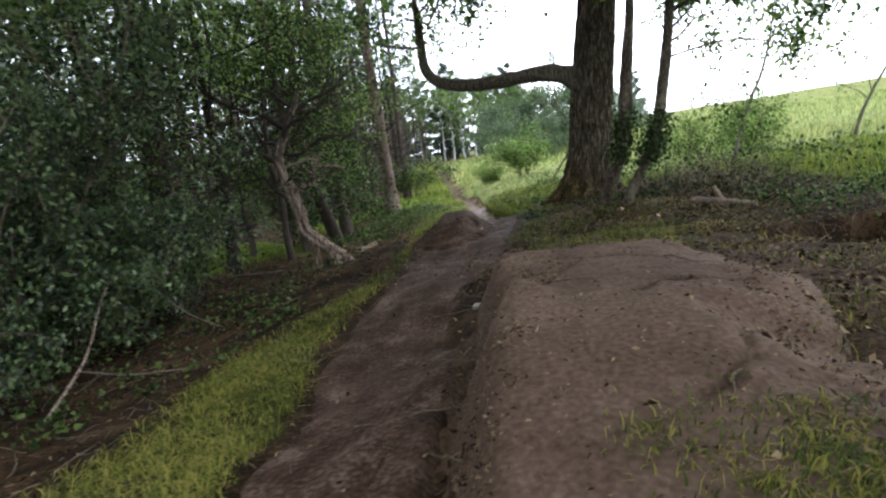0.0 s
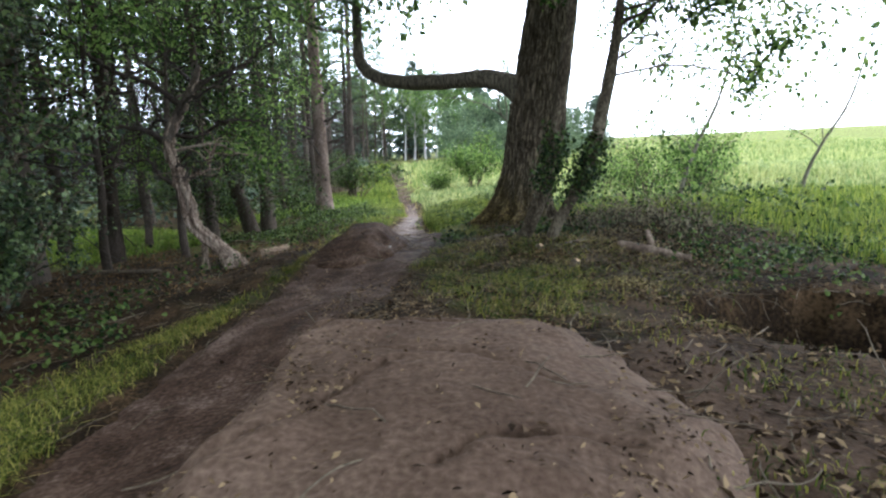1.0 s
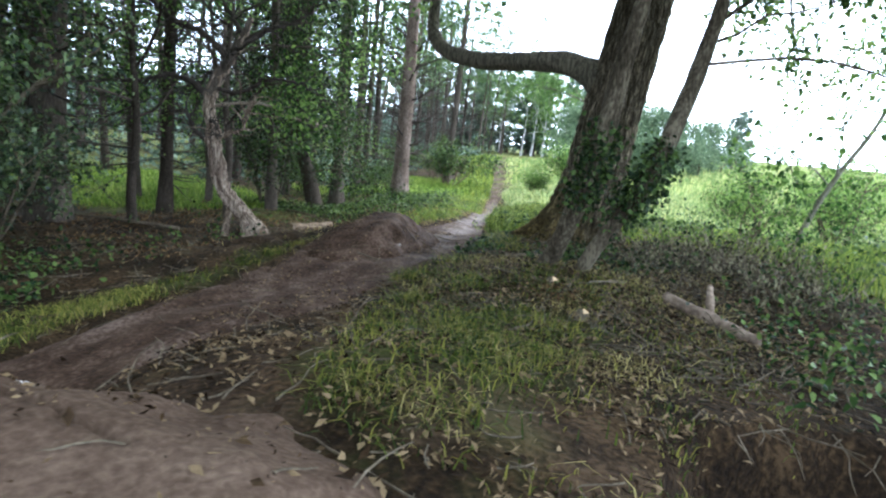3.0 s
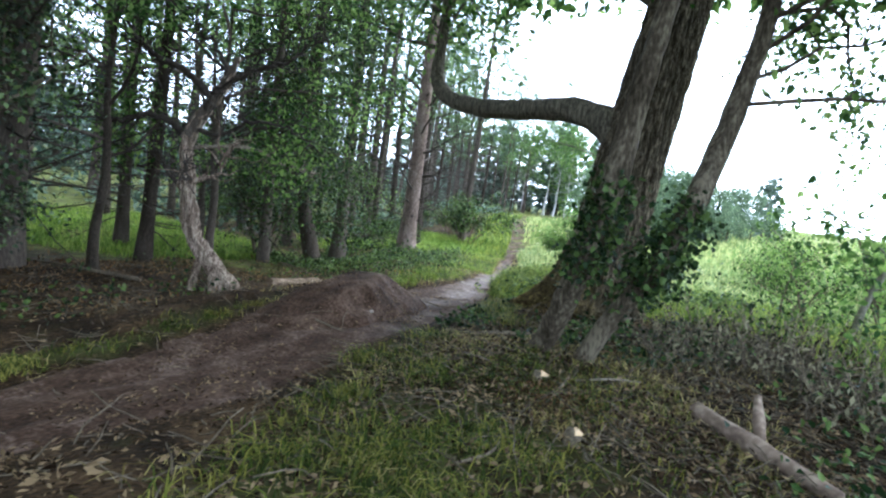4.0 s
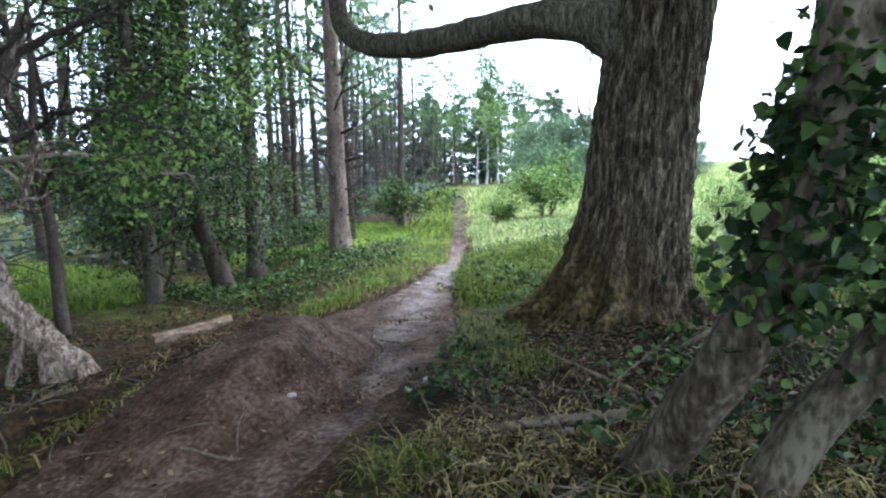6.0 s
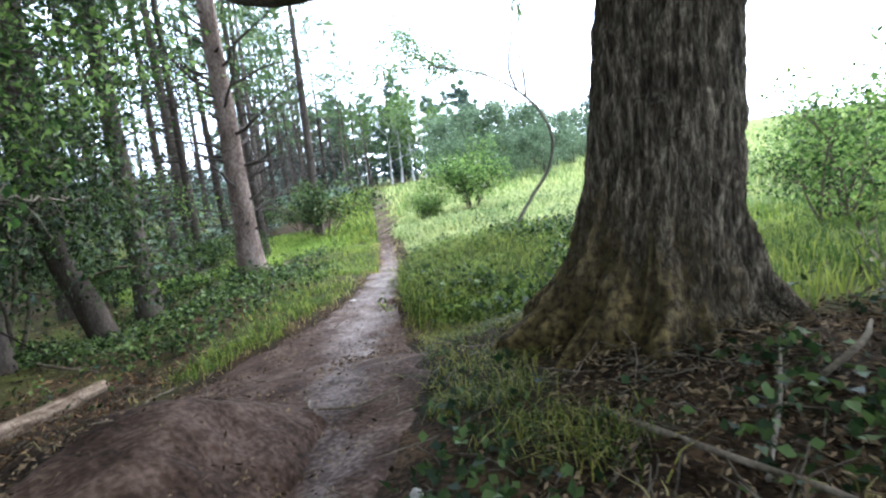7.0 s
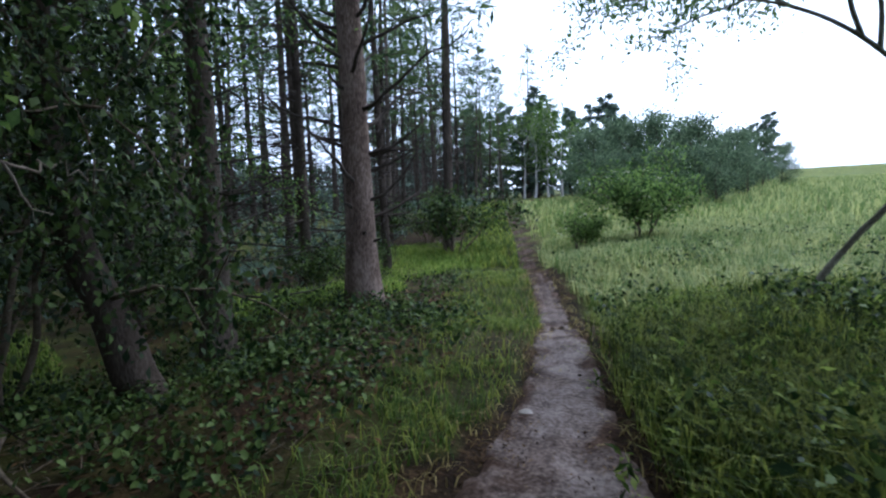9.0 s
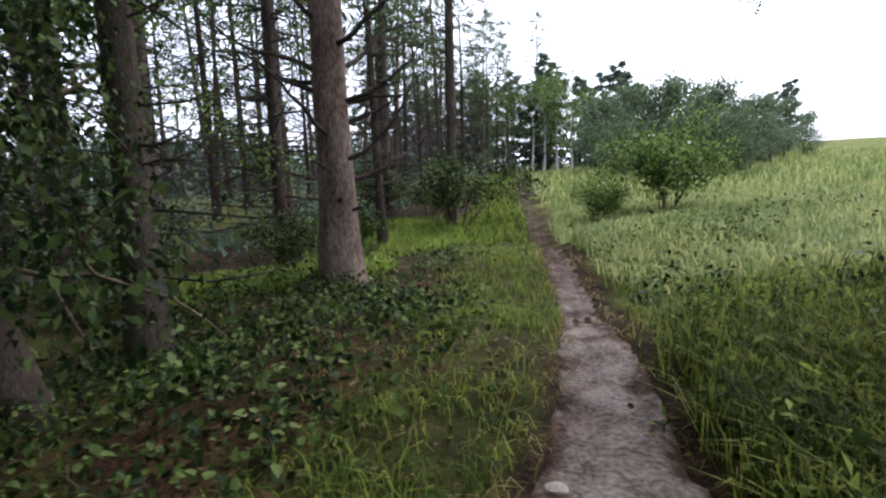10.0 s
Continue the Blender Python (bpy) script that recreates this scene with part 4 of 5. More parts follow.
# the plantation: a few trees built once, then repeated
gen = np.random.default_rng(31)
FIRS = [conifer(gen.uniform(13, 17), r, gen, c, M_dark_bark, (gen.normal() * 0.015, gen.normal() * 0.015), 1500, 60,
                label="dark plantation conifer with bare dead lower branches") for r, c in ((0.17, 5.5), (0.14, 4.8), (0.2, 6.5), (0.11, 4.2))]
FIR_SPOTS = [(-6.5, 14.8, 2, 0.95), (-10.2, 20.6, 0, 1.0), (-7.1, 24.6, 2, 1.15), (-6.6, 9.5, 1, 0.9), (-5.6, 6.9, 2, 1.2), (-8.9, 10.3, 1, 0.9), (-7.4, 7.6, 0, 0.9),
             (-9.6, 23.4, 3, 1.1), (-9.6, 27.5, 0, 1.0), (-11.4, 31, 1, 1.0), (-8.2, 18.4, 3, 1.0), (-6.2, 12.0, 1, 0.85)]
used = []
for k, (x, y, kind, s) in enumerate(FIR_SPOTS):
    used.append((x, y))
    if k < 4 and kind == k:
        place(FIRS[kind], x, y, 40 * k, s)
    else:
        again(FIRS[kind], x, y, 77 * k, s)
for k, home in ((0, (-14, 24)), (1, (-12, 16)), (2, (-16, 30)), (3, (-13, 12))):
    place(FIRS[k], *home, 50 * k)
    used.append(home)
for k in range(1500):
    y = gen.uniform(-6, 75)
    x = float(wood_edge(y)) - 3.2 - gen.exponential(9)
    if x < -38 or (y < 11 and x > -7.5) or math.hypot((x + 10.0) / 5.4, (y - 11.5) / 3.4) < 1 or min((x - a) ** 2 + (y - b) ** 2 for a, b in used) < (5.2 if y < 30 else 8.0):
        continue
    used.append((x, y))
    again(FIRS[int(gen.integers(4))], x, y, gen.uniform(0, 360), gen.uniform(0.85, 1.2), (gen.normal() * 1.5, gen.normal() * 1.5))
    if len(used) > 100:
        break


# ---------------------------------------------------------------- leafy trees and shrubs
def ivy_mast():
    """The trunk beside the clearing, hung all over with ivy and leafy shoots."""
    x0, y0 = -6.1, 13.5
    tree = thing("ivy_hung_tree", "leaning grey tree hung with long curtains of leaves", "tree", at(x0, y0))
    s, gen = Geo(), np.random.default_rng(41)
    line = curve_points([(0.05, 0.1, -0.2), (0, 0, 0.1), (-0.12, -0.15, 0.8), (-0.25, -0.4, 1.8), (-0.3, -0.5, 3.2), (-0.3, -0.4, 5), (-0.2, -0.3, 8)], 0.15)
    tube(s, line, (0.24, 0.17, 0.155, 0.15, 0.14, 0.12, 0.07), 14, rough=0.1, seed=4)
    part("trunk", s, M_dark_bark, tree)
    tips, crown = [], Geo()
    for k in range(18):
        z = 1.1 + 0.36 * k
        c = line[int(np.argmin(np.abs(line[:, 2] - z)))]
        a = k * 2.4
        b = Geo()
        grow(b, c, (np.cos(a), np.sin(a), 0.2), gen.uniform(1.0, 1.6), 0.03, 1, gen, tips, -0.05)
        part("limb", b, M_twig, tree)
    p = scatter_on(tips, 19000, 0.26, gen)
    p[:, 2] -= gen.exponential(0.5, len(p))
    p = p[p[:, 2] > 0.55 + 0.3 * gen.uniform(0, 1, len(p))]
    leaves(crown, p, 0.09, 0.55, None, 0.8, 0.9, gen)
    part("crown", crown, M_ivy, tree)


ivy_mast()


def shrub(height, width, count, leaf, mat, gen, name, label, low=0.05, bark=M_twig, stems=7, loose=0.09):
    """Many stems from one foot, leafy almost to the ground."""
    bush = thing(name, label, "shrub")
    tips = []
    for k in range(stems):
        a = k * 2.4 + gen.uniform(-0.3, 0.3)
        b = Geo()
        out = width / height * gen.uniform(0.15, 0.7)
        grow(b, (0.1 * np.cos(a), 0.1 * np.sin(a), -0.1), (np.cos(a) * out, np.sin(a) * out, 1), height * gen.uniform(0.55, 0.8), 0.012 + 0.008 * height, 2, gen, tips, 0.02)
        part("stem", b, bark, bush)
    p = scatter_on(tips, count, loose * width, gen)
    p = p[p[:, 2] > low]
    crown = Geo()
    leaves(crown, p, leaf, 0.6, None, 1.0, 0.4, gen)
    part("foliage", crown, mat, bush)
    return bush


gs = np.random.default_rng(47)
def shade_tree(x, y, size):
    """A tall broadleaf tree added for its shade; its high crown closes the canopy."""
    t = thing("tall_tree", "tall broadleaf tree added to shade the ground with its high spreading crown", "tree")
    trunk, crown = Geo(), Geo()
    tube(trunk, curve_points([(0, 0, -0.2), (0.05, 0, 2), (0, 0.1, 5), (0.1, 0, 9)], 0.4), (0.3, 0.24, 0.18, 0.06), 10, rough=0.08)
    part("trunk", trunk, M_dark_bark, t)
    a, r = gs.uniform(0, 6.28, 5600), 4.2 * size * np.sqrt(gs.uniform(0, 1, 5600))
    leaves(crown, np.stack([np.cos(a) * r, np.sin(a) * r, gs.uniform(6.4, 10.5, 5600) - 0.03 * r**2], 1), 0.34, 0.55, None, 1.0, 0.3, gs)
    part("crown", crown, M_leaf, t)
    return place(t, x, y)


# added light blockers, mostly out of view, that darken ground and wood edge
SHADE = shade_tree(5.4, 0.2, 1.0)
again(SHADE, 1.2, -4.8, 120, 1.0)
again(SHADE, -8.5, 4.6, 300, 0.85)
again(SHADE, -3.8, -2.0, 230, 1.0)
HOLLY = shrub(4.6, 3.4, 13000, 0.085, M_holly, gs, "holly_bush", "tall dense holly bush with dark glossy leaves", 0.1, loose=0.04)
place(HOLLY, -4.9, 5.0, 20)
again(HOLLY, -4.5, 3.9, 250, 0.68)
again(HOLLY, -4.9, 2.2, 130, 0.55)
again(HOLLY, -8.5, 6.6, 300, 1.0)
again(HOLLY, -6.9, 12.5, 70, 0.85)

SKIRT = shrub(1.6, 2.2, 7000, 0.07, M_holly, gs, "holly_bush", "low spreading holly bush with dark leaves down to the ground", 0.02, stems=13, loose=0.035)
place(SKIRT, -4.15, 5.5, 0, 1.0)
for k, (x, y, s) in enumerate(((-4.0, 4.5, 1.0), (-3.85, 3.5, 0.95), (-3.55, 2.5, 0.8), (-3.5, 1.4, 0.9), (-4.9, 3.2, 1.3), (-4.6, 1.2, 1.3))):
    again(SKIRT, x, y, 71 * k, s)

YOUNG = broadleaf(6.2, 0.07, np.random.default_rng(53), M_leaf, M_dark_bark, 4600, 0.1, "young_tree", "young broadleaf tree spreading over the clearing", 7, 0.4, 0.0, 0.2)
place(YOUNG, -5.3, 9.9, 0)
again(YOUNG, -5.0, 7.9, 120, 0.92)
again(YOUNG, -8.6, 7.6, 40, 1.1)
again(YOUNG, -7.4, 11.2, 200, 1.1)
again(YOUNG, -9.0, 16.5, 80, 0.9)


LAUREL = shrub(1.6, 1.3, 2600, 0.09, M_bramble, np.random.default_rng(59), "leafy_shrub", "low leafy green shrub among the trees", 0.05, stems=6)
place(LAUREL, -7.5, 17.9, 0, 0.7)
for k, (x, y, s) in enumerate(((-8.6, 15.9, 0.8), (-9.9, 22.6, 0.8), (-12.5, 15.5, 1.0), (-8.8, 26.4, 1.6),
                               (-13.5, 18.5, 1.0), (-12.8, 28, 1.4), (-11.0, 28.5, 1.0), (-14.2, 35.5, 1.2), (-6.5, 17.9, 0.4))):
    again(LAUREL, x, y, 67 * k, s)

# shrubs and saplings in the meadow
ELDER = shrub(2.3, 2.2, 5200, 0.11, M_leaf, np.random.default_rng(61), "elder_bush", "rounded green elder bush with cream flower heads in the meadow", 0.05)
flowers = Geo()
gf = np.random.default_rng(62)
for k in range(26):
    a, z = gf.uniform(0, 6.28), gf.uniform(0.7, 2.2)
    r = 1.05 * math.sqrt(max(0.05, 1 - ((z - 1.2) / 1.3) ** 2))
    c = np.array([r * math.cos(a), r * math.sin(a), z])
    leaves(flowers, c + gf.normal(size=(14, 3)) * [0.06, 0.06, 0.02], 0.035, 0.9, None, 1.0, -0.3, gf)
M_flower = material("cream_blossom", (0.5, 0.47, 0.33), (0.65, 0.62, 0.47), (0.78, 0.75, 0.6), 0.2, bump=0)
tagged(part("blossom", flowers, M_flower, ELDER, "cream flower heads"), kind="stuff")
place(ELDER, -2.9, 27.5, 0, 1.05)
again(ELDER, -4.6, 26.6, 100, 0.6)
THORN = shrub(1.9, 2.0, 3000, 0.085, M_leaf, np.random.default_rng(67), "hawthorn_bush", "scattered green hawthorn bush in the long grass", 0.05)
place(THORN, 3.9, 13.7, 0, 0.75)
again(THORN, 5.6, 16.2, 130, 0.95)
again(THORN, 3.6, 22.5, 60, 0.75)
again(THORN, 6.4, 20.5, 220, 0.9)


M_sapling = material("sapling_bark", (0.05, 0.046, 0.032), (0.105, 0.098, 0.07), (0.19, 0.178, 0.135), 0.2, bump=0.3)


def bent_sapling():
    """The thin ash that leans and arches back over the meadow."""
    x0, y0 = 0.0, 16.5
    tree = thing("bent_sapling", "thin bent ash sapling arching over the long grass", "tree", at(x0, y0))
    gen = np.random.default_rng(71)
    s = Geo()
    line = curve_points([(-0.1, 0, -0.2), (0.05, 0, 0.2), (0.4, 0.05, 0.75), (0.75, 0.0, 1.25), (0.85, -0.1, 1.75), (0.65, -0.2, 2.25), (0.25, -0.3, 2.65), (-0.3, -0.4, 2.95), (-0.9, -0.5, 3.1)], 0.06)
    tube(s, line, (0.046, 0.034, 0.03, 0.028, 0.026, 0.023, 0.02, 0.016, 0.01), 8, rough=0.12, seed=3)
    part("trunk", s, M_sapling, tree)
    tips, crown = [], Geo()
    for i, pts in ((0.66, [(0.0, 0, 0.3), (-0.05, 0, 0.8), (0.05, 0.05, 1.6)]), (0.7, [(-0.1, 0, 0.35), (0, 0, 0.9), (0.1, 0, 1.7)])):
        c = line[int(len(line) * i)]
        b = Geo()
        q = curve_points(np.concatenate([[c], c + np.array(pts)]), 0.08)
        tube(b, q, (0.024, 0.018, 0.01), 6)
        tips.append(q[-6:])
        part("shoot", b, M_sapling, tree)
    for i, d in ((0.8, (-0.6, 0.3, 0.5)), (0.86, (-0.8, -0.4, 0.3)), (0.92, (-0.6, 0.5, 0.2)), (0.98, (-1, -0.2, 0.1)), (0.99, (-0.6, 0.2, 0.8))):
        b = Geo()
        grow(b, line[min(len(line) - 1, int(len(line) * i))], d, 1.1, 0.014, 1, gen, tips, 0.0)
        part("limb", b, M_sapling, tree)
    leaves(crown, scatter_on(tips, 5200, 0.09, gen), 0.062, 0.42, None, 1.0, 0.35, gen)
    part("crown", crown, M_ash, tree)


bent_sapling()


def meadow_sapling(x0, y0, turn, scale, label):
    tree = thing("meadow_sapling", label, "tree", at(x0, y0))
    gen = np.random.default_rng(73)
    s = Geo()
    line = curve_points([(0, 0, -0.2), (0.1, 0, 0.5), (0.4, 0.05, 1.3), (0.75, 0.1, 2.0), (0.95, 0.1, 2.7), (1.05, 0.1, 3.4)], 0.08)
    tube(s, line, (0.05, 0.042, 0.036, 0.03, 0.022, 0.012), 7, rough=0.12)
    part("trunk", s, M_sapling, tree)
    tips, crown = [], Geo()
    for i, d, ln in ((0.36, (-0.5, 0.2, 0.8), 1.2), (0.4, (-0.2, -0.3, 0.9), 0.9), (0.62, (0.8, 0.1, 0.5), 0.8), (0.8, (-0.6, 0.2, 0.6), 0.9), (0.88, (0.8, 0.2, 0.5), 0.8), (0.98, (0.1, 0.1, 1), 0.8)):
        b = Geo()
        grow(b, line[min(len(line) - 1, int(len(line) * i))], d, ln, 0.016, 1, gen, tips, 0.02)
        part("limb", b, M_sapling, tree)
    leaves(crown, scatter_on(tips, 1100, 0.13, gen), 0.075, 0.5, None, 1.0, 0.3, gen)
    part("crown", crown, M_ash, tree)
    tree.matrix_basis = Matrix.LocRotScale((x0, y0, g(x0, y0)), Euler((0, 0, radians(turn))), (scale,) * 3)


meadow_sapling(4.4, 11.9, 20, 0.95, "thin forked sapling leaning over the meadow")
meadow_sapling(7.0, 13.5, -10, 0.85, "slight leaning sapling standing in the meadow grass")

# ---------------------------------------------------------------- far woods
gw = np.random.default_rng(83)
SCRUB = broadleaf(7.0, 0.12, gw, M_hazed_leaf, M_grey_bark, 4200, 0.3, "scrub_tree", "dense rounded tree at the far edge of the meadow", 7, 0.15, 0.03, 0.55)
for k, (x, y, s) in enumerate(((-9.0, 50, 0.66), (-6.5, 48, 0.7), (-4.2, 49, 0.74), (-2.0, 50, 0.7), (-0.3, 52, 0.58), (-11, 56, 0.75), (-8, 55, 0.8), (-5, 56, 0.82), (-2, 57, 0.72), (1.0, 55, 0.45), (2.6, 66, 0.6), (0.6, 64, 0.66), (4.4, 70, 0.5),
                               (-7.3, 44, 0.4), (-3.6, 43, 0.42), (-1.0, 45, 0.42))):
    if k == 0:
        place(SCRUB, x, y, 0, s)
    else:
        again(SCRUB, x, y, 53 * k, s)
FAR_FIR = conifer(13, 0.16, gw, 1.2, M_dark_bark, (0, 0), 1500, 4, "conifer_tree", "dark far-off conifer closing the view", 10, (0.75, 0.4), M_hazed_needle)
for k in range(54):
    x, y = -50 + 1.02 * k + gw.uniform(-0.8, 0.8), gw.uniform(74, 90)
    s = gw.uniform(0.75, 1.1) * (0.55 if x > -12 else 0.95)
    if k == 0:
        place(FAR_FIR, x, y, 0, s)
    else:
        again(FAR_FIR, x, y, gw.uniform(0, 360), s)
BIRCH = broadleaf(10, 0.13, gw, M_leaf, M_birch, 1800, 0.3, "birch_tree", "pale-stemmed birch before the far dark wood", 6, 0.45, 0.05, 0.5)
for k, (x, y) in enumerate(((-20.1, 71.2), (-21.6, 71.5), (-18.8, 71.6), (-25.5, 73), (-17.4, 72.5))):
    if k == 0:
        place(BIRCH, x, y)
    else:
        again(BIRCH, x, y, 60 * k, 0.9)

tufts = lambda x, y, s, k: smooth(-0.25, 0.3, fbm(x, y, s, k))
deep = Geo()
n = 34000
t = gw.uniform(0, 1, n)
px = np.interp(t, [0, 0.35, 0.75, 1], [-16, -34, -46, -38]) + gw.normal(size=n) * 3.5
py = np.interp(t, [0, 0.35, 0.75, 1], [-14, -4, 52, 92]) + gw.normal(size=n) * 4
top = 4.4 + 2.4 * vnoise(px, py, 4, 5)
pz = top * gw.uniform(0, 1, n) ** 0.9
leaves(deep, np.stack([px, py, ground_h(px, py) + pz], 1), 0.75, 0.5, None, 1.0, 0.4, gw)
n = 16000
px, py = -11 - gw.exponential(8, n), gw.uniform(-2, 60, n)
px = np.where(py > 24, px - (py - 24) * 0.3, px)
keep = (np.hypot((px + 9.8) / 5.0, (py - 11.4) / 3.2) > 1) & (tufts(px, py, 2.5, 15) > gw.uniform(0, 0.8, n))
px, py = px[keep], py[keep]
leaves(deep, np.stack([px, py, ground_h(px, py) + gw.uniform(0, 0.8, len(px)) ** 1.5], 1), 0.3, 0.55, None, 1.0, 0.2, gw)
# takes the haze-tinted needle colour, paler than the nearer conifers
single("far_wood", deep, M_hazed_needle, "depth of the dark wood behind the nearer trunks", "woods", kind="stuff")

# ---------------------------------------------------------------- low growth
def scatter(n, box, weight, gen):
    x, y = gen.uniform(box[0], box[1], n), gen.uniform(box[2], box[3], n)
    keep = gen.uniform(0, 1, n) < weight(x, y)
    x, y = x[keep], y[keep]
    return np.stack([x, y, land(x, y) - 0.005], 1)


gg = np.random.default_rng(91)

short = Geo()
w_short = lambda x, y: np.clip(verge(x, y), 0, 1) * (1 - bare(x, y)) * (0.05 + 0.95 * tufts(x, y, 0.8, 3) * (0.15 + 0.85 * tufts(x, y, 0.22, 4))) * np.where(x > 0.8, 1.0 * smooth(1.2, 1.75, x + 0.45 * (y - 5.0) + 0.3 * fbm(x, y, 0.6, 12)), 1.0)
blades(short, scatter(190000, (-4, 3.6, -1.5, 9), w_short, gg), 0.095, 0.0038, 1.4, gg)
w_edge = lambda x, y: 0.5 * (1 - smooth(0.0, 0.5, np.abs(x - 3.5) - 0.2)) * (y < 7) * (1 - bare(x, y)) * tufts(x, y, 0.5, 7) + 0.8 * (np.hypot((x - 2.7) / 0.5, (y - 0.9) / 0.35) < 1) * tufts(x, y, 0.3, 8)
blades(short, scatter(40000, (-0.9, 2.2, 9.35, 13.2), lambda x, y: (1 - bare(x, y)) * (0.2 + 0.8 * tufts(x, y, 0.4, 9)) * (np.hypot(x - 1.63, y - 10.38) > 0.75) * np.where(y < 10.5, 1 - smooth(0.55, 1.0, x + 0.3 * fbm(x, y, 0.4, 16)), 1.0), gg), 0.085, 0.0036, 1.6, gg)
strip = Geo()
blades(strip, scatter(75000, (-3.2, 1, -1.5, 5.5), lambda x, y: verge(x, y) * (1 - bare(x, y)) * (x < trail_x(y)) * (0.35 + 0.65 * tufts(x, y, 0.5, 10)), gg), 0.1, 0.004, 1.5, gg)
blades(short, scatter(34000, (2, 4.6, 0, 7), w_edge, gg), 0.055, 0.0035, 0.9, gg)
p = scatter(9000, (2.2, 3.3, 0.35, 1.35), lambda x, y: np.exp(-((x - 2.72) / 0.36) ** 2 - ((y - 0.85) / 0.32) ** 2) * (0.1 + 0.9 * tufts(x, y, 0.2, 83)), gg)
p[:, 2] += 0.012
blades(short, p, 0.045, 0.003, 1.7, gg)
M_strip = material("trailside_grass", (0.05, 0.068, 0.011), (0.15, 0.168, 0.028), (0.32, 0.29, 0.07), island=0.45, **{**LEAF, "size": 0.9})
single("trailside_grass", strip, M_strip, "bright yellow-green grass lying along the trail's side", "grass", kind="stuff")
tagged(single("short_grass", short, M_grass_short, "short trampled grass, green and straw coloured, along the trail", "grass", kind="stuff"))

green_side = Geo()
w_verge = lambda x, y: np.clip(verge(x, y), 0, 1) * (1 - bare(x, y)) * (0.08 + 0.8 * tufts(x, y, 0.9, 13) * (0.25 + 0.75 * tufts(x, y, 0.3, 14)))
blades(green_side, scatter(150000, (-8.5, -1, 11, 24), w_verge, gg), 0.15, 0.005, 1.1, gg)
blades(green_side, scatter(40000, (-19, -4, 24, 50), lambda x, y: np.clip(verge(x, y), 0, 1) * (1 - bare(x, y)), gg), 0.3, 0.02, 0.7, gg)
glade = lambda x, y: 0.85 * (np.hypot((x + 10.4) / 4.1, (y - 11.4) / 2.8) < 1) + 0.85 * (np.hypot((x + 8.0) / 2.4, (y - 17.6) / 1.8) < 1) + 0.6 * (np.hypot((x + 9.4) / 2.8, (y - 24.5) / 4) < 1)
clearing = Geo()
blades(clearing, scatter(125000, (-14.5, -4.5, 7.5, 28.5), lambda x, y: glade(x, y) * (0.3 + 0.7 * tufts(x, y, 1.0, 17)), gg), 0.2, 0.009, 0.8, gg)
# brighter than the verge grass: the clearing's daylight is put into the colour
M_lit_glade = material("glade_grass", (0.07, 0.12, 0.016), (0.15, 0.23, 0.032), (0.27, 0.33, 0.064), island=0.35, **{**LEAF, "size": 1.5})
single("glade_grass", clearing, M_lit_glade, "soft grass in the clearings of the wood, open daylight painted into its bright colour", "grass", kind="stuff")
single("verge_grass", green_side, M_grass_verge, "soft green grass on the trail's verge and in the glades", "grass", kind="stuff")

M_nettle = material("nettle_leaf", (0.0212, 0.042, 0.006451), (0.06361, 0.1, 0.01659), (0.1802, 0.23, 0.04608), island=0.55, **LEAF)
nettles, rank = Geo(), Geo()
spots = np.array([(0.4, 13.4), (0.9, 12.9), (1.3, 13.6), (-0.1, 13.9), (0.2, 14.8), (1.0, 14.5), (-0.5, 15.4), (1.9, 12.6), (-0.3, 12.9), (0.6, 15.6), (-0.2, 16.6), (0.4, 17.4), (-0.7, 14.1), (-0.6, 14.7), (-0.9, 15.3), (-0.4, 13.5), (-0.5, 14.4)])
dank = lambda x, y: np.exp(-((x - spots[:, 0][:, None]) ** 2 + (y - spots[:, 1][:, None]) ** 2).min(0) / 0.35)
tall = Geo()
w_tall = lambda x, y: meadow(x, y) * (1 - bare(x, y)) * (0.35 + 0.65 * tufts(x, y, 1.2, 19))
near_field, damp_field = Geo(), Geo()
w_near = lambda x, y: w_tall(x, y) * np.where(x < 2.2, smooth(11.9, 12.8, y), 1.0) * (1 - 0.35 * dank(x, y)) * (0.25 + 0.75 * tufts(x, y, 0.35, 20))
blades(near_field, scatter(120000, (-3, 9, 6, 18), lambda x, y: w_near(x, y) * smooth(0.8, 2.6, x + 0.5 * fbm(x, y, 1.0, 22)), gg), 0.28, 0.006, 0.8, gg)
blades(damp_field, scatter(64000, (-3, 3, 11, 18), lambda x, y: w_near(x, y) * (1 - smooth(0.8, 2.6, x + 0.5 * fbm(x, y, 1.0, 22))), gg), 0.19, 0.005, 1.3, gg)
M_rank = material("rank_grass", (0.0189, 0.035, 0.0048), (0.0609, 0.092, 0.012), (0.1995, 0.225, 0.04), island=0.45, **{**LEAF, "size": 0.7})
single("damp_grass", damp_field, M_rank, "dark green damp grass beside the trail", "grass", kind="stuff")
single("field_edge_grass", near_field, M_grass_verge, "tangled green grass at the meadow's near edge", "grass", kind="stuff")
blades(tall, scatter(70000, (-6, 14, 18, 34), w_tall, gg), 0.42, 0.014, 1.1, gg)
blades(tall, scatter(26000, (-14, 34, 30, 80), lambda x, y: meadow(x, y) * (1 - bare(x, y)), gg), 0.5, 0.04, 0.6, gg)
single("meadow_grass", tall, M_grass_tall, "long pale green meadow grass bending to one side", "grass", kind="stuff")

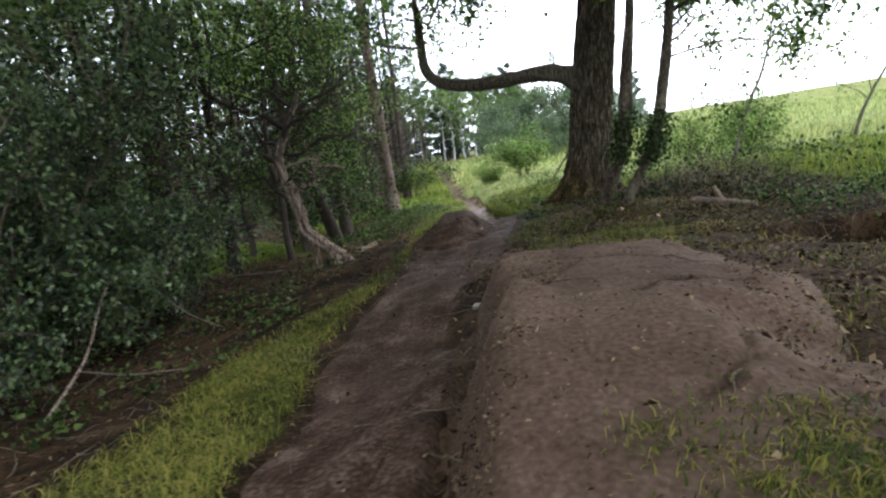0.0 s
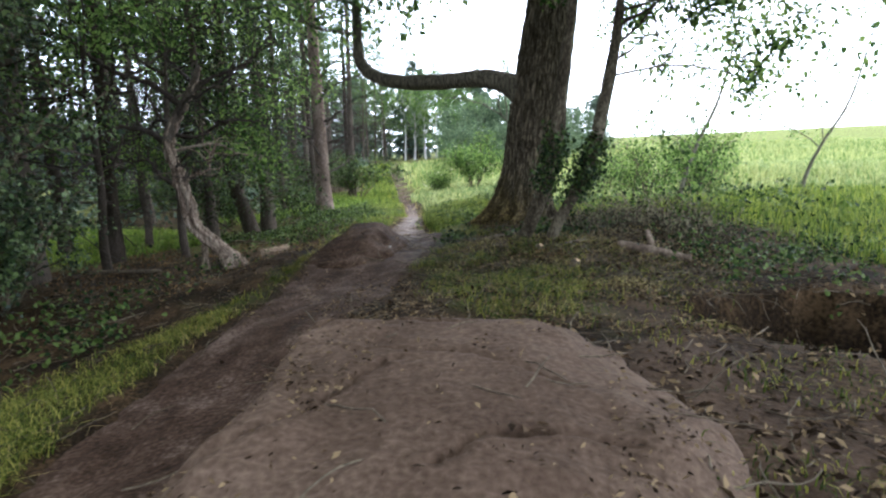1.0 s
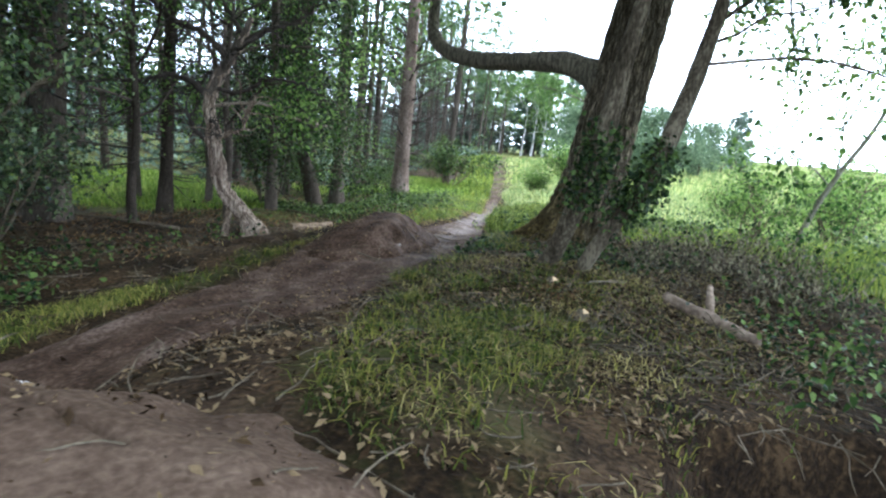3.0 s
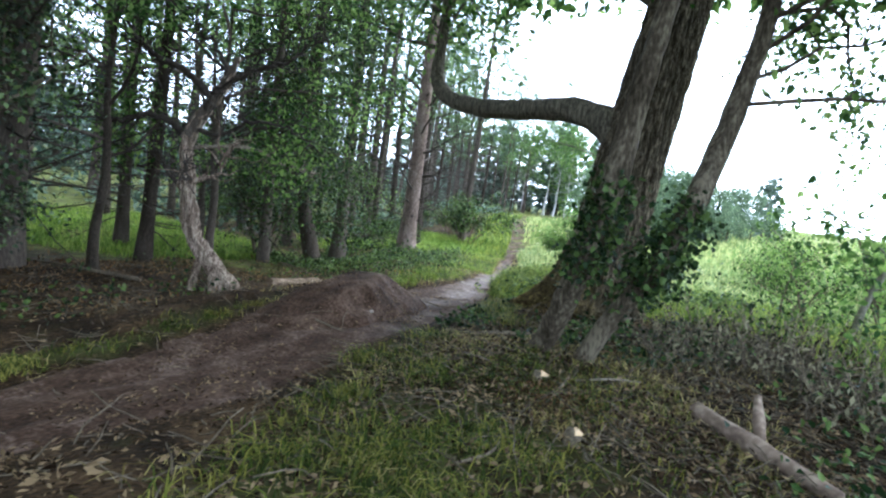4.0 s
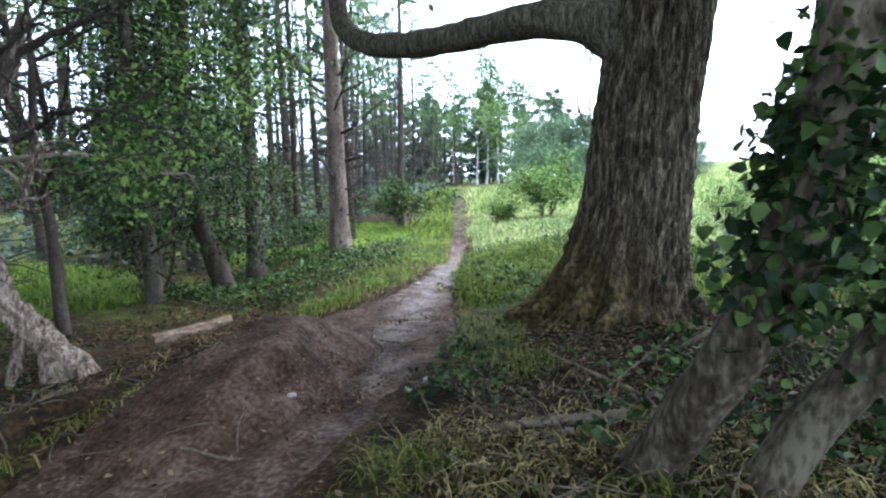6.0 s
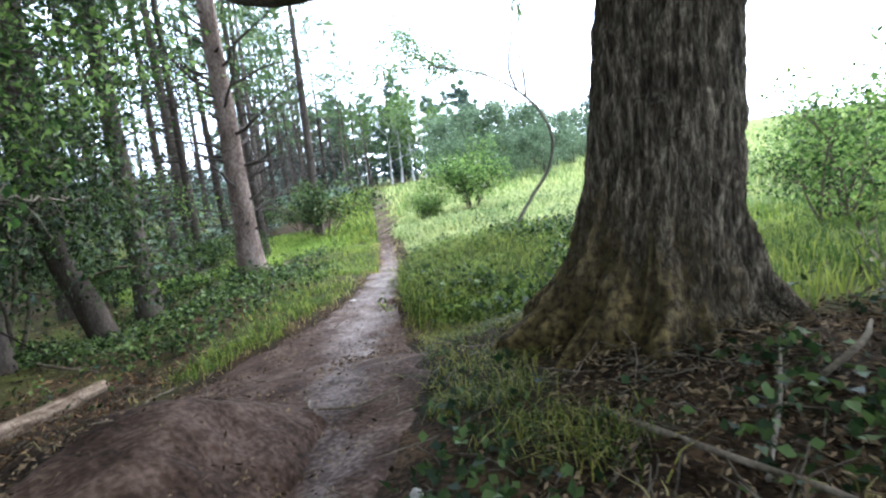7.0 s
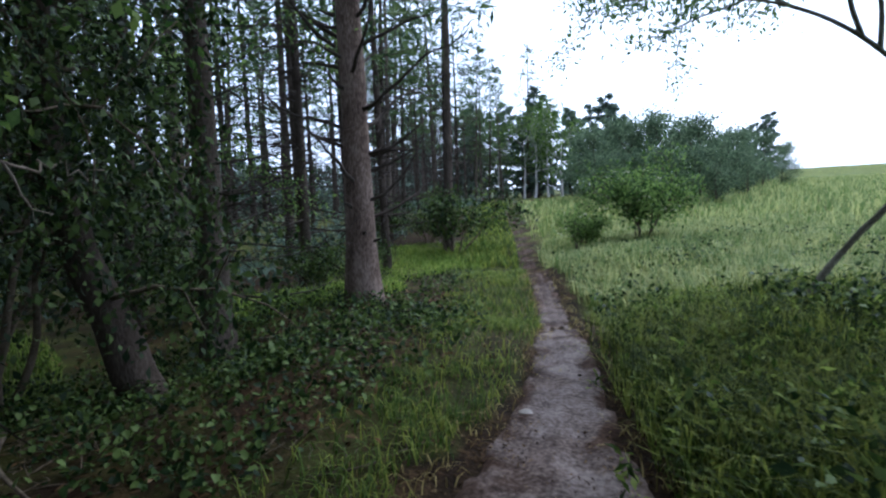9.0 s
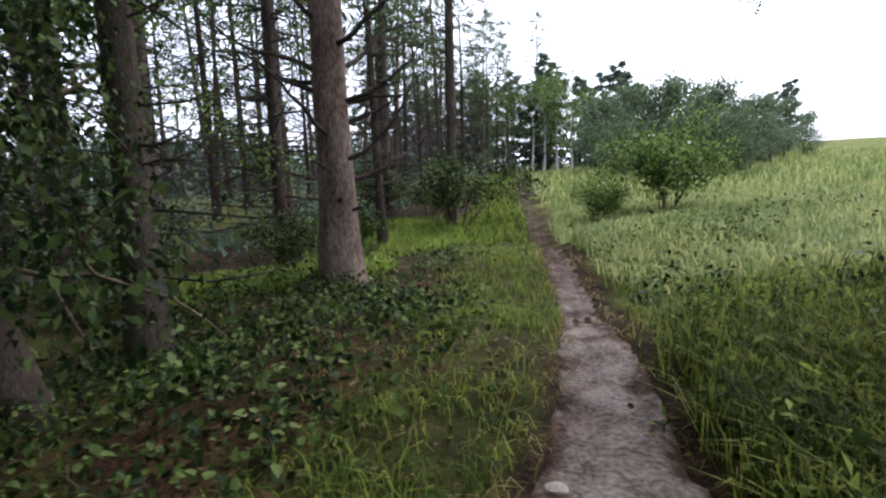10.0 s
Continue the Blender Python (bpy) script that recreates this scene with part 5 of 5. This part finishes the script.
straw = Geo()
w_straw = lambda x, y: np.exp(-(((np.abs(x - trail_x(y)) - trail_half(y) - 0.12) / 0.22) ** 2)) * (0.2 + 0.8 * tufts(x, y, 0.7, 37)) * (x < trail_x(y) + 0.1)
blades(straw, scatter(26000, (-6, 2.5, 0, 22), w_straw, gg), 0.11, 0.0045, 1.4, gg)
w_lip = lambda x, y: np.exp(-(((np.abs(x - trail_x(y)) - 1.02 * trail_half(y)) / 0.1) ** 2)) * (0.1 + 0.9 * tufts(x, y, 0.35, 38))
blades(straw, scatter(30000, (-5, 0.5, 11.5, 22), w_lip, gg), 0.09, 0.004, 1.5, gg)
w_straw_bank = lambda x, y: 0.35 * smooth(1.2, 1.9, x + 0.45 * (y - 5.0)) * tufts(x, y, 0.6, 39) * (1 - bare(x, y))
blades(straw, scatter(30000, (0.9, 3.6, 4.2, 8.6), w_straw_bank, gg), 0.09, 0.004, 1.5, gg)
M_straw = material("dry_grass", (0.103, 0.08, 0.024), (0.206, 0.165, 0.056), (0.3502, 0.29, 0.112), island=0.5, **{**LEAF, "size": 0.8})
single("dry_grass", straw, M_straw, "dry straw-coloured grass along the trail's edge", "grass", kind="stuff")

bracken = Geo()
w_brack = lambda x, y: (x < wood_edge(y) + 1.2) * tufts(x, y, 0.9, 57) * tufts(x, y, 0.3, 58)
p = scatter(3000, (-8.5, -2.5, 7.0, 18), w_brack, gg)
p[:, 2] += gg.uniform(0.01, 0.09, len(p))
leaves(bracken, p, 0.1, 0.28, None, 1.0, 0.15, gg)
p = scatter(7000, (-7.0, -1.8, 6.2, 11.6), lambda x, y: (1 - bare(x, y)) * (0.1 + 0.9 * tufts(x, y, 0.8, 56)) * smooth(0.2, 0.8, trail_x(y) - trail_half(y) - x), gg)
p[:, 2] += gg.uniform(0.005, 0.03, len(p))
leaves(bracken, p, 0.07, 0.25, None, 1.0, 0.05, gg)
M_bracken = material("rusty_bracken", (0.045, 0.024, 0.0108), (0.105, 0.056, 0.0244), (0.2, 0.125, 0.058), island=0.5, **{**LEAF, "size": 0.5})
single("dead_bracken", bracken, M_bracken, "rust-brown dead bracken lying among the weeds", "bracken", kind="stuff")

pick = lambda k: np.where(gg.uniform(0, 1, k) < 0.4, gg.integers(0, 12, k), gg.integers(12, len(spots), k))
c = spots[pick(460)] + gg.normal(size=(460, 2)) * 0.33
for x, y in c:
    hh = gg.uniform(0.15, 0.42)
    zz = gg.uniform(0.15, 1, 14) * hh
    p = np.stack([x + gg.normal(size=14) * 0.03, y + gg.normal(size=14) * 0.03, g(x, y) + zz], 1)
    leaves(nettles, p, 0.075, 0.35, None, 1.0, 0.0, gg)
tagged(single("nettle_patch", nettles, M_nettle, "dark green nettles behind the oak", "weeds", kind="stuff"))
c = spots[pick(15000)] + gg.normal(size=(15000, 2)) * 0.42
c = c[bare(c[:, 0], c[:, 1]) < 0.5]
blades(rank, np.stack([c[:, 0], c[:, 1], land(c[:, 0], c[:, 1])], 1), 0.4, 0.006, 0.75, gg)
single("rank_grass", rank, M_rank, "thick dark green tufts of rank grass behind the oak", "grass", kind="stuff")

nook = Geo()
p = scatter(9000, (-1.6, 2.6, 12.0, 17.0), lambda x, y: meadow(x, y) * (1 - bare(x, y)) * (0.1 + 0.9 * tufts(x, y, 0.6, 69)), gg)
p = np.repeat(p, 3, 0) + np.concatenate([gg.normal(size=(len(p) * 3, 2)) * 0.06, 0.03 + 0.22 * gg.uniform(0, 1, (len(p) * 3, 1))], 1)
leaves(nook, p, 0.06, 0.5, None, 1.0, 0.1, gg)
single("leafy_weeds", nook, M_nettle, "dark leafy weeds among the damp grass", "weeds", kind="stuff")

herbs = Geo()
w_herb = lambda x, y: meadow(x, y) * (1 - bare(x, y)) * tufts(x, y, 1.5, 67) * tufts(x, y, 0.5, 68)
p = np.concatenate([scatter(9000, (-6, 7, 9, 27), w_herb, gg), scatter(9000, (-3, 4, 12, 18), w_herb, gg)])
p = np.repeat(p, 3, 0) + np.concatenate([gg.normal(size=(len(p) * 3, 2)) * 0.06, gg.uniform(0.1, 0.4, (len(p) * 3, 1))], 1)
leaves(herbs, p, 0.085, 0.6, None, 1.0, 0.0, gg)
single("meadow_herbs", herbs, M_bramble, "patches of broad-leaved green herbs in the meadow", "weeds", kind="stuff")

low = Geo()
w_wood = lambda x, y: (x < wood_edge(y) + 1.7) * (1 - bare(x, y)) * (0.12 + 0.88 * tufts(x, y, 1.3, 23)) * np.interp(y, [0, 4.5, 6, 7, 11.5, 12.2, 20, 30], [0.9, 0.9, 0.5, 0.12, 0.15, 0.55, 0.7, 0.6]) * smooth(0.0, 1.0, (trail_x(y) - trail_half(y) - x - np.where(y > 11, 0.6, 0.1)) / 0.9)
p = scatter(23000, (-11, -0.5, 1, 22), lambda x, y: w_wood(x, y) * (0.25 + 0.75 * (1 - smooth(1.8, 3.0, trail_x(y) - trail_half(y) - x))), gg)
p = np.concatenate([p, scatter(5600, (-7.5, -2.2, 12.0, 17.0), lambda x, y: (0.3 + 0.7 * tufts(x, y, 0.5, 24)) * smooth(0.5, 1.3, trail_x(y) - trail_half(y) - x), gg)])
p = np.repeat(p, 3, 0) + np.concatenate([gg.normal(size=(len(p) * 3, 2)) * 0.05, 0.02 + 0.24 * gg.uniform(0, 1, (len(p) * 3, 1)) ** 1.8], 1)
leaves(low, p, 0.06, 0.75, None, 1.0, -0.05, gg, True)
single("bramble_cover", low, M_bramble, "low bramble and leafy weeds covering the wood's floor", "undergrowth", kind="stuff")

weeds = Geo()
w_weed = lambda x, y: ((x > 2.6) & (x < 6.5)) * (1 - bare(x, y)) * (0.15 + 0.85 * tufts(x, y, 0.7, 27)) * smooth(5.2, 6.2, y) * (1 - smooth(8.2, 9.0, y)) * smooth(3.2, 4.2, x)
p = scatter(3400, (2.4, 6.5, 4, 12), w_weed, gg)
p = np.repeat(p, 4, 0) + np.concatenate([gg.normal(size=(len(p) * 4, 2)) * 0.06, gg.uniform(0.02, 0.25, (len(p) * 4, 1))], 1)
leaves(weeds, p, 0.052, 0.55, None, 1.0, -0.05, gg, True)
single("bank_weeds", weeds, M_bramble, "mixed green weeds on the bank beside the meadow", "weeds", kind="stuff")

litter = Geo()
w_litter = lambda x, y: (1 - 0.8 * smooth(0.4, 0.9, bare(x, y))) * (1 - 0.8 * meadow(x, y)) * (0.25 + 0.75 * tufts(x, y, 0.6, 29)) * np.where(x > 1.0, 1.0, 0.45)
p = scatter(56000, (-6.5, 5.5, 0, 18), w_litter, gg)
p[:, 2] += gg.uniform(0.004, 0.03, len(p))
leaves(litter, p, 0.052, 0.45, None, 1.0, 0.1, gg, False, 0.4)
p = scatter(16000, (1.0, 4.2, 6.3, 10.2), lambda x, y: 1 - bare(x, y), gg)
p[:, 2] += gg.uniform(0.004, 0.07, len(p))
leaves(litter, p, 0.042, 0.3, None, 1.0, 0.05, gg, False, 0.4)
p = scatter(60000, (0.9, 4.2, -1.2, 4.3), lambda x, y: np.clip(mound_near(x, y) / 0.2, 0.0, 1) * (0.14 + 0.86 * tufts(x, y, 0.45, 81) * tufts(x, y, 0.15, 82)) * np.where((x > 1.9) & (x < 2.8) & (y > 0.5), 0.1, 1.0), gg)
p[:, 2] += gg.uniform(0.015, 0.035, len(p))
leaves(litter, p, 0.024, 0.4, None, 1.0, 0.02, gg, False, 0.3)
p = scatter(24000, (-3.2, 1.0, 5.0, 13.5), lambda x, y: (np.abs(off_trail(x, y)) < 1.2) * (0.1 + 0.9 * tufts(x, y, 0.7, 84) * (np.abs(off_trail(x, y)) > 0.25)), gg)
p[:, 2] += gg.uniform(0.06, 0.075, len(p)) * (np.abs(off_trail(p[:, 0], p[:, 1])) < 0.8)
leaves(litter, p, 0.03, 0.35, None, 1.0, 0.02, gg, False, 0.4)
p = scatter(4500, (2.9, 4.8, 0.5, 5.0), lambda x, y: smooth(2.9, 3.5, x) * (0.1 + 0.9 * tufts(x, y, 0.5, 87)), gg)
p[:, 2] += gg.uniform(0.01, 0.04, len(p))
leaves(litter, p, 0.048, 0.4, None, 1.0, 0.0, gg, False, 0.4)
p = scatter(10000, (0.7, 3.8, 4.0, 7.2), lambda x, y: (1 - bare(x, y)) * (0.2 + 0.8 * tufts(x, y, 0.5, 86)), gg)
p[:, 2] += gg.uniform(0.004, 0.05, len(p))
leaves(litter, p, 0.04, 0.3, None, 1.0, 0.0, gg, False, 0.4)
single("leaf_litter", litter, M_litter, "dry brown fallen leaves strewn over the bare earth", "leaf litter", kind="stuff")

creep = Geo()
w_creep = lambda x, y: (1 - bare(x, y)) * tufts(x, y, 0.5, 77) * (np.hypot((x - 1.9) / 1.5, (y - 9.0) / 1.3) < 1)
p = scatter(6000, (0.4, 3.6, 7.5, 10.6), w_creep, gg)
p[:, 2] += gg.uniform(0.02, 0.12, len(p))
leaves(creep, p, 0.055, 0.8, None, 1.0, -0.1, gg)
single("ground_ivy", creep, M_ivy, "ground ivy creeping round the oak's roots", "ivy", kind="stuff")
tuft = Geo()
for x, y in ((0.95, 9.1), (1.2, 8.95), (0.8, 9.5), (1.05, 7.6), (0.9, 6.9), (1.3, 6.2), (2.0, 5.6), (1.6, 6.7)):
    q = np.array([x, y]) + gg.normal(size=(230, 2)) * 0.1
    blades(tuft, np.stack([q[:, 0], q[:, 1], land(q[:, 0], q[:, 1])], 1), 0.13, 0.0035, 1.4, gg)
single("grass_tuft", tuft, M_grass_short, "dark green grass tufts by the trail", "grass", kind="stuff")

stalks, husks = Geo(), Geo()
p = scatter(1500, (2.3, 5.0, 7.7, 10.3), lambda x, y: (1 - bare(x, y)) * (0.15 + 0.85 * tufts(x, y, 0.5, 93)) * smooth(2.45, 2.9, x) * (1 - smooth(4.0, 4.8, x)), gg)
for q in p:
    a, ln = gg.uniform(0, 6.28), gg.uniform(0.15, 0.5)
    w = limb_points(q, (0.7 * math.cos(a), 0.7 * math.sin(a), gg.uniform(0.3, 1.2)), ln, gg, 0.4, -0.04, 0.08)
    tube(stalks, w, (0.005, 0.003), 3)
    leaves(husks, w[1:] + gg.normal(size=(len(w) - 1, 3)) * 0.02, 0.065, 0.35, None, 0.7, 0.8, gg)
single("dead_stalks", stalks, M_twig, "tangle of dry brown stalks on the bank", "stalks", kind="stuff")
M_husk = material("withered_leaf", (0.018, 0.016, 0.008), (0.06, 0.052, 0.026), (0.2, 0.18, 0.11), island=0.7, **{**LEAF, "size": 0.4})
single("withered_weeds", husks, M_husk, "withered grey-green leaves hanging on the stalks", "weeds", kind="stuff")

hair = Geo()
for k in range(46):
    a = gg.uniform(0, 6.28)
    x, y = 4.45 + 1.0 * math.cos(a) * 0.95, 4.8 + 0.85 * math.sin(a) * 0.95
    inward = np.array([-math.cos(a), -math.sin(a), -0.3])
    tube(hair, limb_points((x, y, float(ground_h(np.array(x), np.array(y), True)) + gg.uniform(-0.02, 0.03)), inward + gg.normal(size=3) * 0.3, gg.uniform(0.1, 0.28), gg, 0.5, -0.15, 0.05), (0.004, 0.0015), 3)
single("root_fringe", hair, M_twig, "thin bare roots hanging from the lip of the excavated pit", "roots", kind="stuff")
twigs = Geo()
p = np.concatenate([scatter(4200, (-6.5, 5, 0, 13), lambda x, y: (1 - 0.75 * bare(x, y)) * (1 - meadow(x, y)), gg), scatter(1500, (1.2, 4.2, 5.8, 9.8), lambda x, y: (1 - bare(x, y)), gg)])
for q in p:
    a = gg.uniform(0, 6.28)
    ln = gg.uniform(0.06, 0.4)
    w = limb_points(q + [0, 0, 0.012], (math.cos(a), math.sin(a), 0.03), ln, gg, 0.3, 0, 0.06)
    tube(twigs, w, (0.005, 0.003), 3)
single("twig_litter", twigs, M_twig, "small broken twigs scattered over the ground", "twigs", kind="stuff")

# ---------------------------------------------------------------- fallen wood, stones
def fallen(name, label, pts, radii, mat, category="branch", sides=9, lift=0.0, rough=0.15):
    """A length of wood lying on the ground along pts (x, y, height above ground)."""
    p = np.array([(x, y, g(x, y) + h + lift) for x, y, h in pts])
    c = p[0].copy()
    geo = Geo()
    tube(geo, curve_points(p - c, 0.06), radii, sides, rough=rough, seed=int(abs(c[0] * 10)) + 1)
    k = len(geo.v[0]) - 1
    geo.add(np.concatenate([geo.v[0][:sides], geo.v[0][:sides].mean(0)[None]]), None, np.stack([(np.arange(sides) + 1) % sides, np.arange(sides), np.full(sides, sides)], -1))
    return single(name, geo, mat, label, category, at=tuple(c))


dust = Geo()
q = np.array([2.33, 6.8]) + gg.normal(size=(1500, 2)) * [0.17, 0.12]
leaves(dust, np.stack([q[:, 0], q[:, 1], land(q[:, 0], q[:, 1]) + gg.uniform(0.01, 0.05, 1500)], 1), 0.022, 0.6, None, 1.0, 0.0, gg)
single("wood_chips", dust, M_bracken, "orange-brown wood chips heaped round the cut stump", "wood chips", kind="stuff")
M_log = material("brown_log_wood", (0.04, 0.026, 0.016), (0.115, 0.08, 0.052), (0.25, 0.19, 0.135), 0.15, bump=0.6, bump_size=0.02, stretch=(3, 0.6, 3), band=0.11)
fallen("log", "brown weathered log lying beside the trail", [(-3.52, 9.85, 0.05), (-3.62, 10.5, 0.06), (-3.74, 11.25, 0.05)], (0.08, 0.085, 0.075), M_log, "log", 12)
fallen("branch", "thick barkless branch lying among the leaves", [(3.1, 7.25, 0.05), (3.35, 7.0, 0.06), (3.75, 6.7, 0.04)], (0.05, 0.055, 0.04), M_dead_branch)
fallen("branch", "short pale split branch propped on the litter", [(3.45, 7.0, 0.03), (3.42, 7.15, 0.12), (3.4, 7.35, 0.2)], (0.026, 0.032, 0.02), M_dead_branch)
fallen("stick", "thin dark stick lying across the trail", [(-0.3, 9.58, 0.03), (-0.12, 9.72, 0.03), (0.08, 9.9, 0.04)], (0.008, 0.009, 0.005), M_twig, "stick", 6)
fallen("stick", "curved pale stick lying on the trail edge", [(-0.42, 9.72, 0.03), (-0.36, 9.6, 0.03), (-0.27, 9.53, 0.03)], (0.006, 0.006, 0.004), M_pale_twig, "stick", 6)
fallen("dead_bough", "grey dead bough propped in the holly", [(-2.3, 2.2, 0.02), (-2.7, 2.9, 0.3), (-3.2, 3.6, 0.75), (-3.6, 4.3, 1.05)], (0.017, 0.015, 0.012, 0.006), M_dead)
fallen("dead_bough", "thin pale dead bough hanging over the grass", [(-3.6, 4.4, 0.75), (-3.1, 4.3, 0.5), (-2.5, 4.15, 0.32), (-2.2, 4.15, 0.22)], (0.005, 0.008, 0.007, 0.004), M_pale_twig)
fallen("dead_bough", "thin forked dead bough lying in the grass", [(-2.65, 2.8, 0.22), (-2.2, 2.9, 0.16), (-1.8, 3.2, 0.1)], (0.009, 0.007, 0.004), M_pale_twig)
fallen("dead_bough", "long dead bough lying over the roots", [(1.2, 9.2, 0.03), (1.55, 8.8, 0.06), (1.9, 8.4, 0.05), (2.0, 8.0, 0.03)], (0.013, 0.012, 0.009, 0.005), M_twig)
fallen("stick", "straight pale stick leaning over the oak's litter", [(2.01, 9.55, 0.05), (1.86, 9.1, 0.06), (1.69, 8.68, 0.02)], (0.006, 0.009, 0.008), M_pale_twig, "stick", 6)
fallen("dead_bough", "dark crooked bough lying on the litter", [(2.5, 9.1, 0.05), (2.2, 8.8, 0.08), (2.0, 8.55, 0.05), (1.75, 8.38, 0.03)], (0.016, 0.022, 0.024, 0.018), M_dark_twig)
fallen("dead_bough", "pale broken bough among the withered weeds", [(2.35, 9.55, 0.12), (2.2, 9.3, 0.14), (2.05, 9.25, 0.06)], (0.008, 0.012, 0.013), M_twig)
fallen("stick", "thin straw-coloured stalk lying by the stems", [(2.4, 7.15, 0.03), (2.6, 7.3, 0.06), (2.75, 7.45, 0.05)], (0.007, 0.007, 0.004), M_pale_twig, "stick", 6)
fallen("dead_bough", "brown dead bough lying under the leaning stems", [(1.2, 7.9, 0.04), (1.55, 8.0, 0.05), (1.85, 8.1, 0.05)], (0.022, 0.026, 0.03), M_twig)
fallen("dead_bough", "long bare bough lying in the wood", [(-4.2, 8.1, 0.03), (-5.0, 7.6, 0.06), (-5.8, 7.4, 0.05)], (0.03, 0.025, 0.012), M_twig)
fallen("dead_bough", "dead bough lying across the brambles", [(-6.4, 15.2, 0.1), (-5.5, 15.0, 0.14), (-4.6, 15.5, 0.1)], (0.02, 0.016, 0.008), M_twig)
fallen("dead_bough", "dead bough lying under the ivy-hung tree", [(-5.9, 12.2, 0.06), (-5.0, 11.8, 0.1), (-4.3, 11.7, 0.05)], (0.022, 0.018, 0.008), M_twig)
for k in range(18):
    x, y = gg.uniform(-3.4, 3.8), gg.uniform(1, 13)
    if (abs(float(off_trail(np.array(x), np.array(y)))) < 0.6 and k % 3) or max(float(mound_near(np.array(x + s), np.array(y + u))) for s in (-0.6, 0, 0.6) for u in (-0.6, 0, 0.6)) > 0.03:
        continue
    a = gg.uniform(0, 6.28)
    ln = gg.uniform(0.25, 0.7)
    fallen("stick", "small broken stick on the ground", [(x, y, 0.012), (x + ln * 0.5 * math.cos(a), y + ln * 0.5 * math.sin(a), 0.022), (x + ln * math.cos(a + 0.3), y + ln * math.sin(a + 0.3), 0.012)], (0.009, 0.008, 0.004), M_twig, "stick", 6)


def stump(x, y, r, h, label):
    s = thing("cut_stump", label, "stump", at(x, y))
    geo = Geo()
    tube(geo, [(0, 0, -0.08), (0, 0, h * 0.5), (0.01, 0, h)], (r * 1.25, r, r * 0.95), 12, rough=0.12)
    shell = part("bark", geo, M_twig, s)
    face = Geo()
    a = np.arange(14) * 2 * np.pi / 14
    face.add(np.concatenate([np.stack([0.01 + r * 0.9 * np.cos(a), r * 0.9 * np.sin(a), np.full(14, h + r * 0.02)], 1), [[0.01, 0, h + r * 0.62]]]), None, np.stack([np.arange(14), (np.arange(14) + 1) % 14, np.full(14, 14)], -1))
    part("cut_face", face, M_cut, shell, "fresh orange-brown cut face")


stump(2.2, 7.03, 0.05, 0.05, "small fresh-cut stump with an orange face")
stump(2.62, 6.4, 0.045, 0.06, "small pale cut stump among the litter")


def stone(x, y, r, gen, label):
    bm = bmesh.new()
    bmesh.ops.create_icosphere(bm, subdivisions=2, radius=1)
    for v in bm.verts:
        v.co *= 1 + 0.25 * noise.noise(v.co * 1.3 + Vector((x * 7, y * 5, 0)))
        v.co = Vector((v.co.x * r, v.co.y * r * 0.8, v.co.z * r * 0.55))
    me = bpy.data.meshes.new("stone")
    bm.to_mesh(me)
    bm.free()
    me.materials.append(M_stone)
    ob = new("stone", me)
    ob.matrix_basis = pose(x, y, g(x, y) + r * 0.2, 0, 0, gen.uniform(0, 360))
    tagged(ob, label, "stone")


for x, y, r in ((1.3, 3.5, 0.07), (1.02, 3.75, 0.05), (0.15, 8.55, 0.045), (0.3, 8.3, 0.04), (0.55, 8.75, 0.035), (-0.1, 8.2, 0.03), (-1.95, 13.7, 0.06), (-1.25, 14.6, 0.05), (1.6, 8.0, 0.03), (-1.3, 15.3, 0.04)):
    stone(x, y, r, gg, "small pale stone half sunk in the earth")

# ---------------------------------------------------------------- what belongs together
GROUPS = {"conifer_tree": "conifers of the wood", "scrub_tree": "trees closing the meadow", "birch_tree": "birches before the far wood", "holly_bush": "hollies at the wood's edge",
          "young_tree": "young trees round the clearing", "leafy_shrub": "shrubs among the trunks", "hawthorn_bush": "hawthorns in the meadow", "elder_bush": "elders in the meadow",
          "tall_tree": "tall trees over the trail", "meadow_sapling": "saplings in the meadow", "stick": "loose sticks on the ground", "dead_bough": "fallen dead boughs",
          "stone": "small stones by the trail", "cut_stump": "cut stumps on the bank", "branch": "barkless branches on the bank", "earth_mound": "earth jumps of the trail"}
for ob in list(scene.objects):
    kind_name = ob.name.split(".")[0]
    if ob.parent is None and kind_name in GROUPS:
        tagged(ob, group=GROUPS[kind_name])
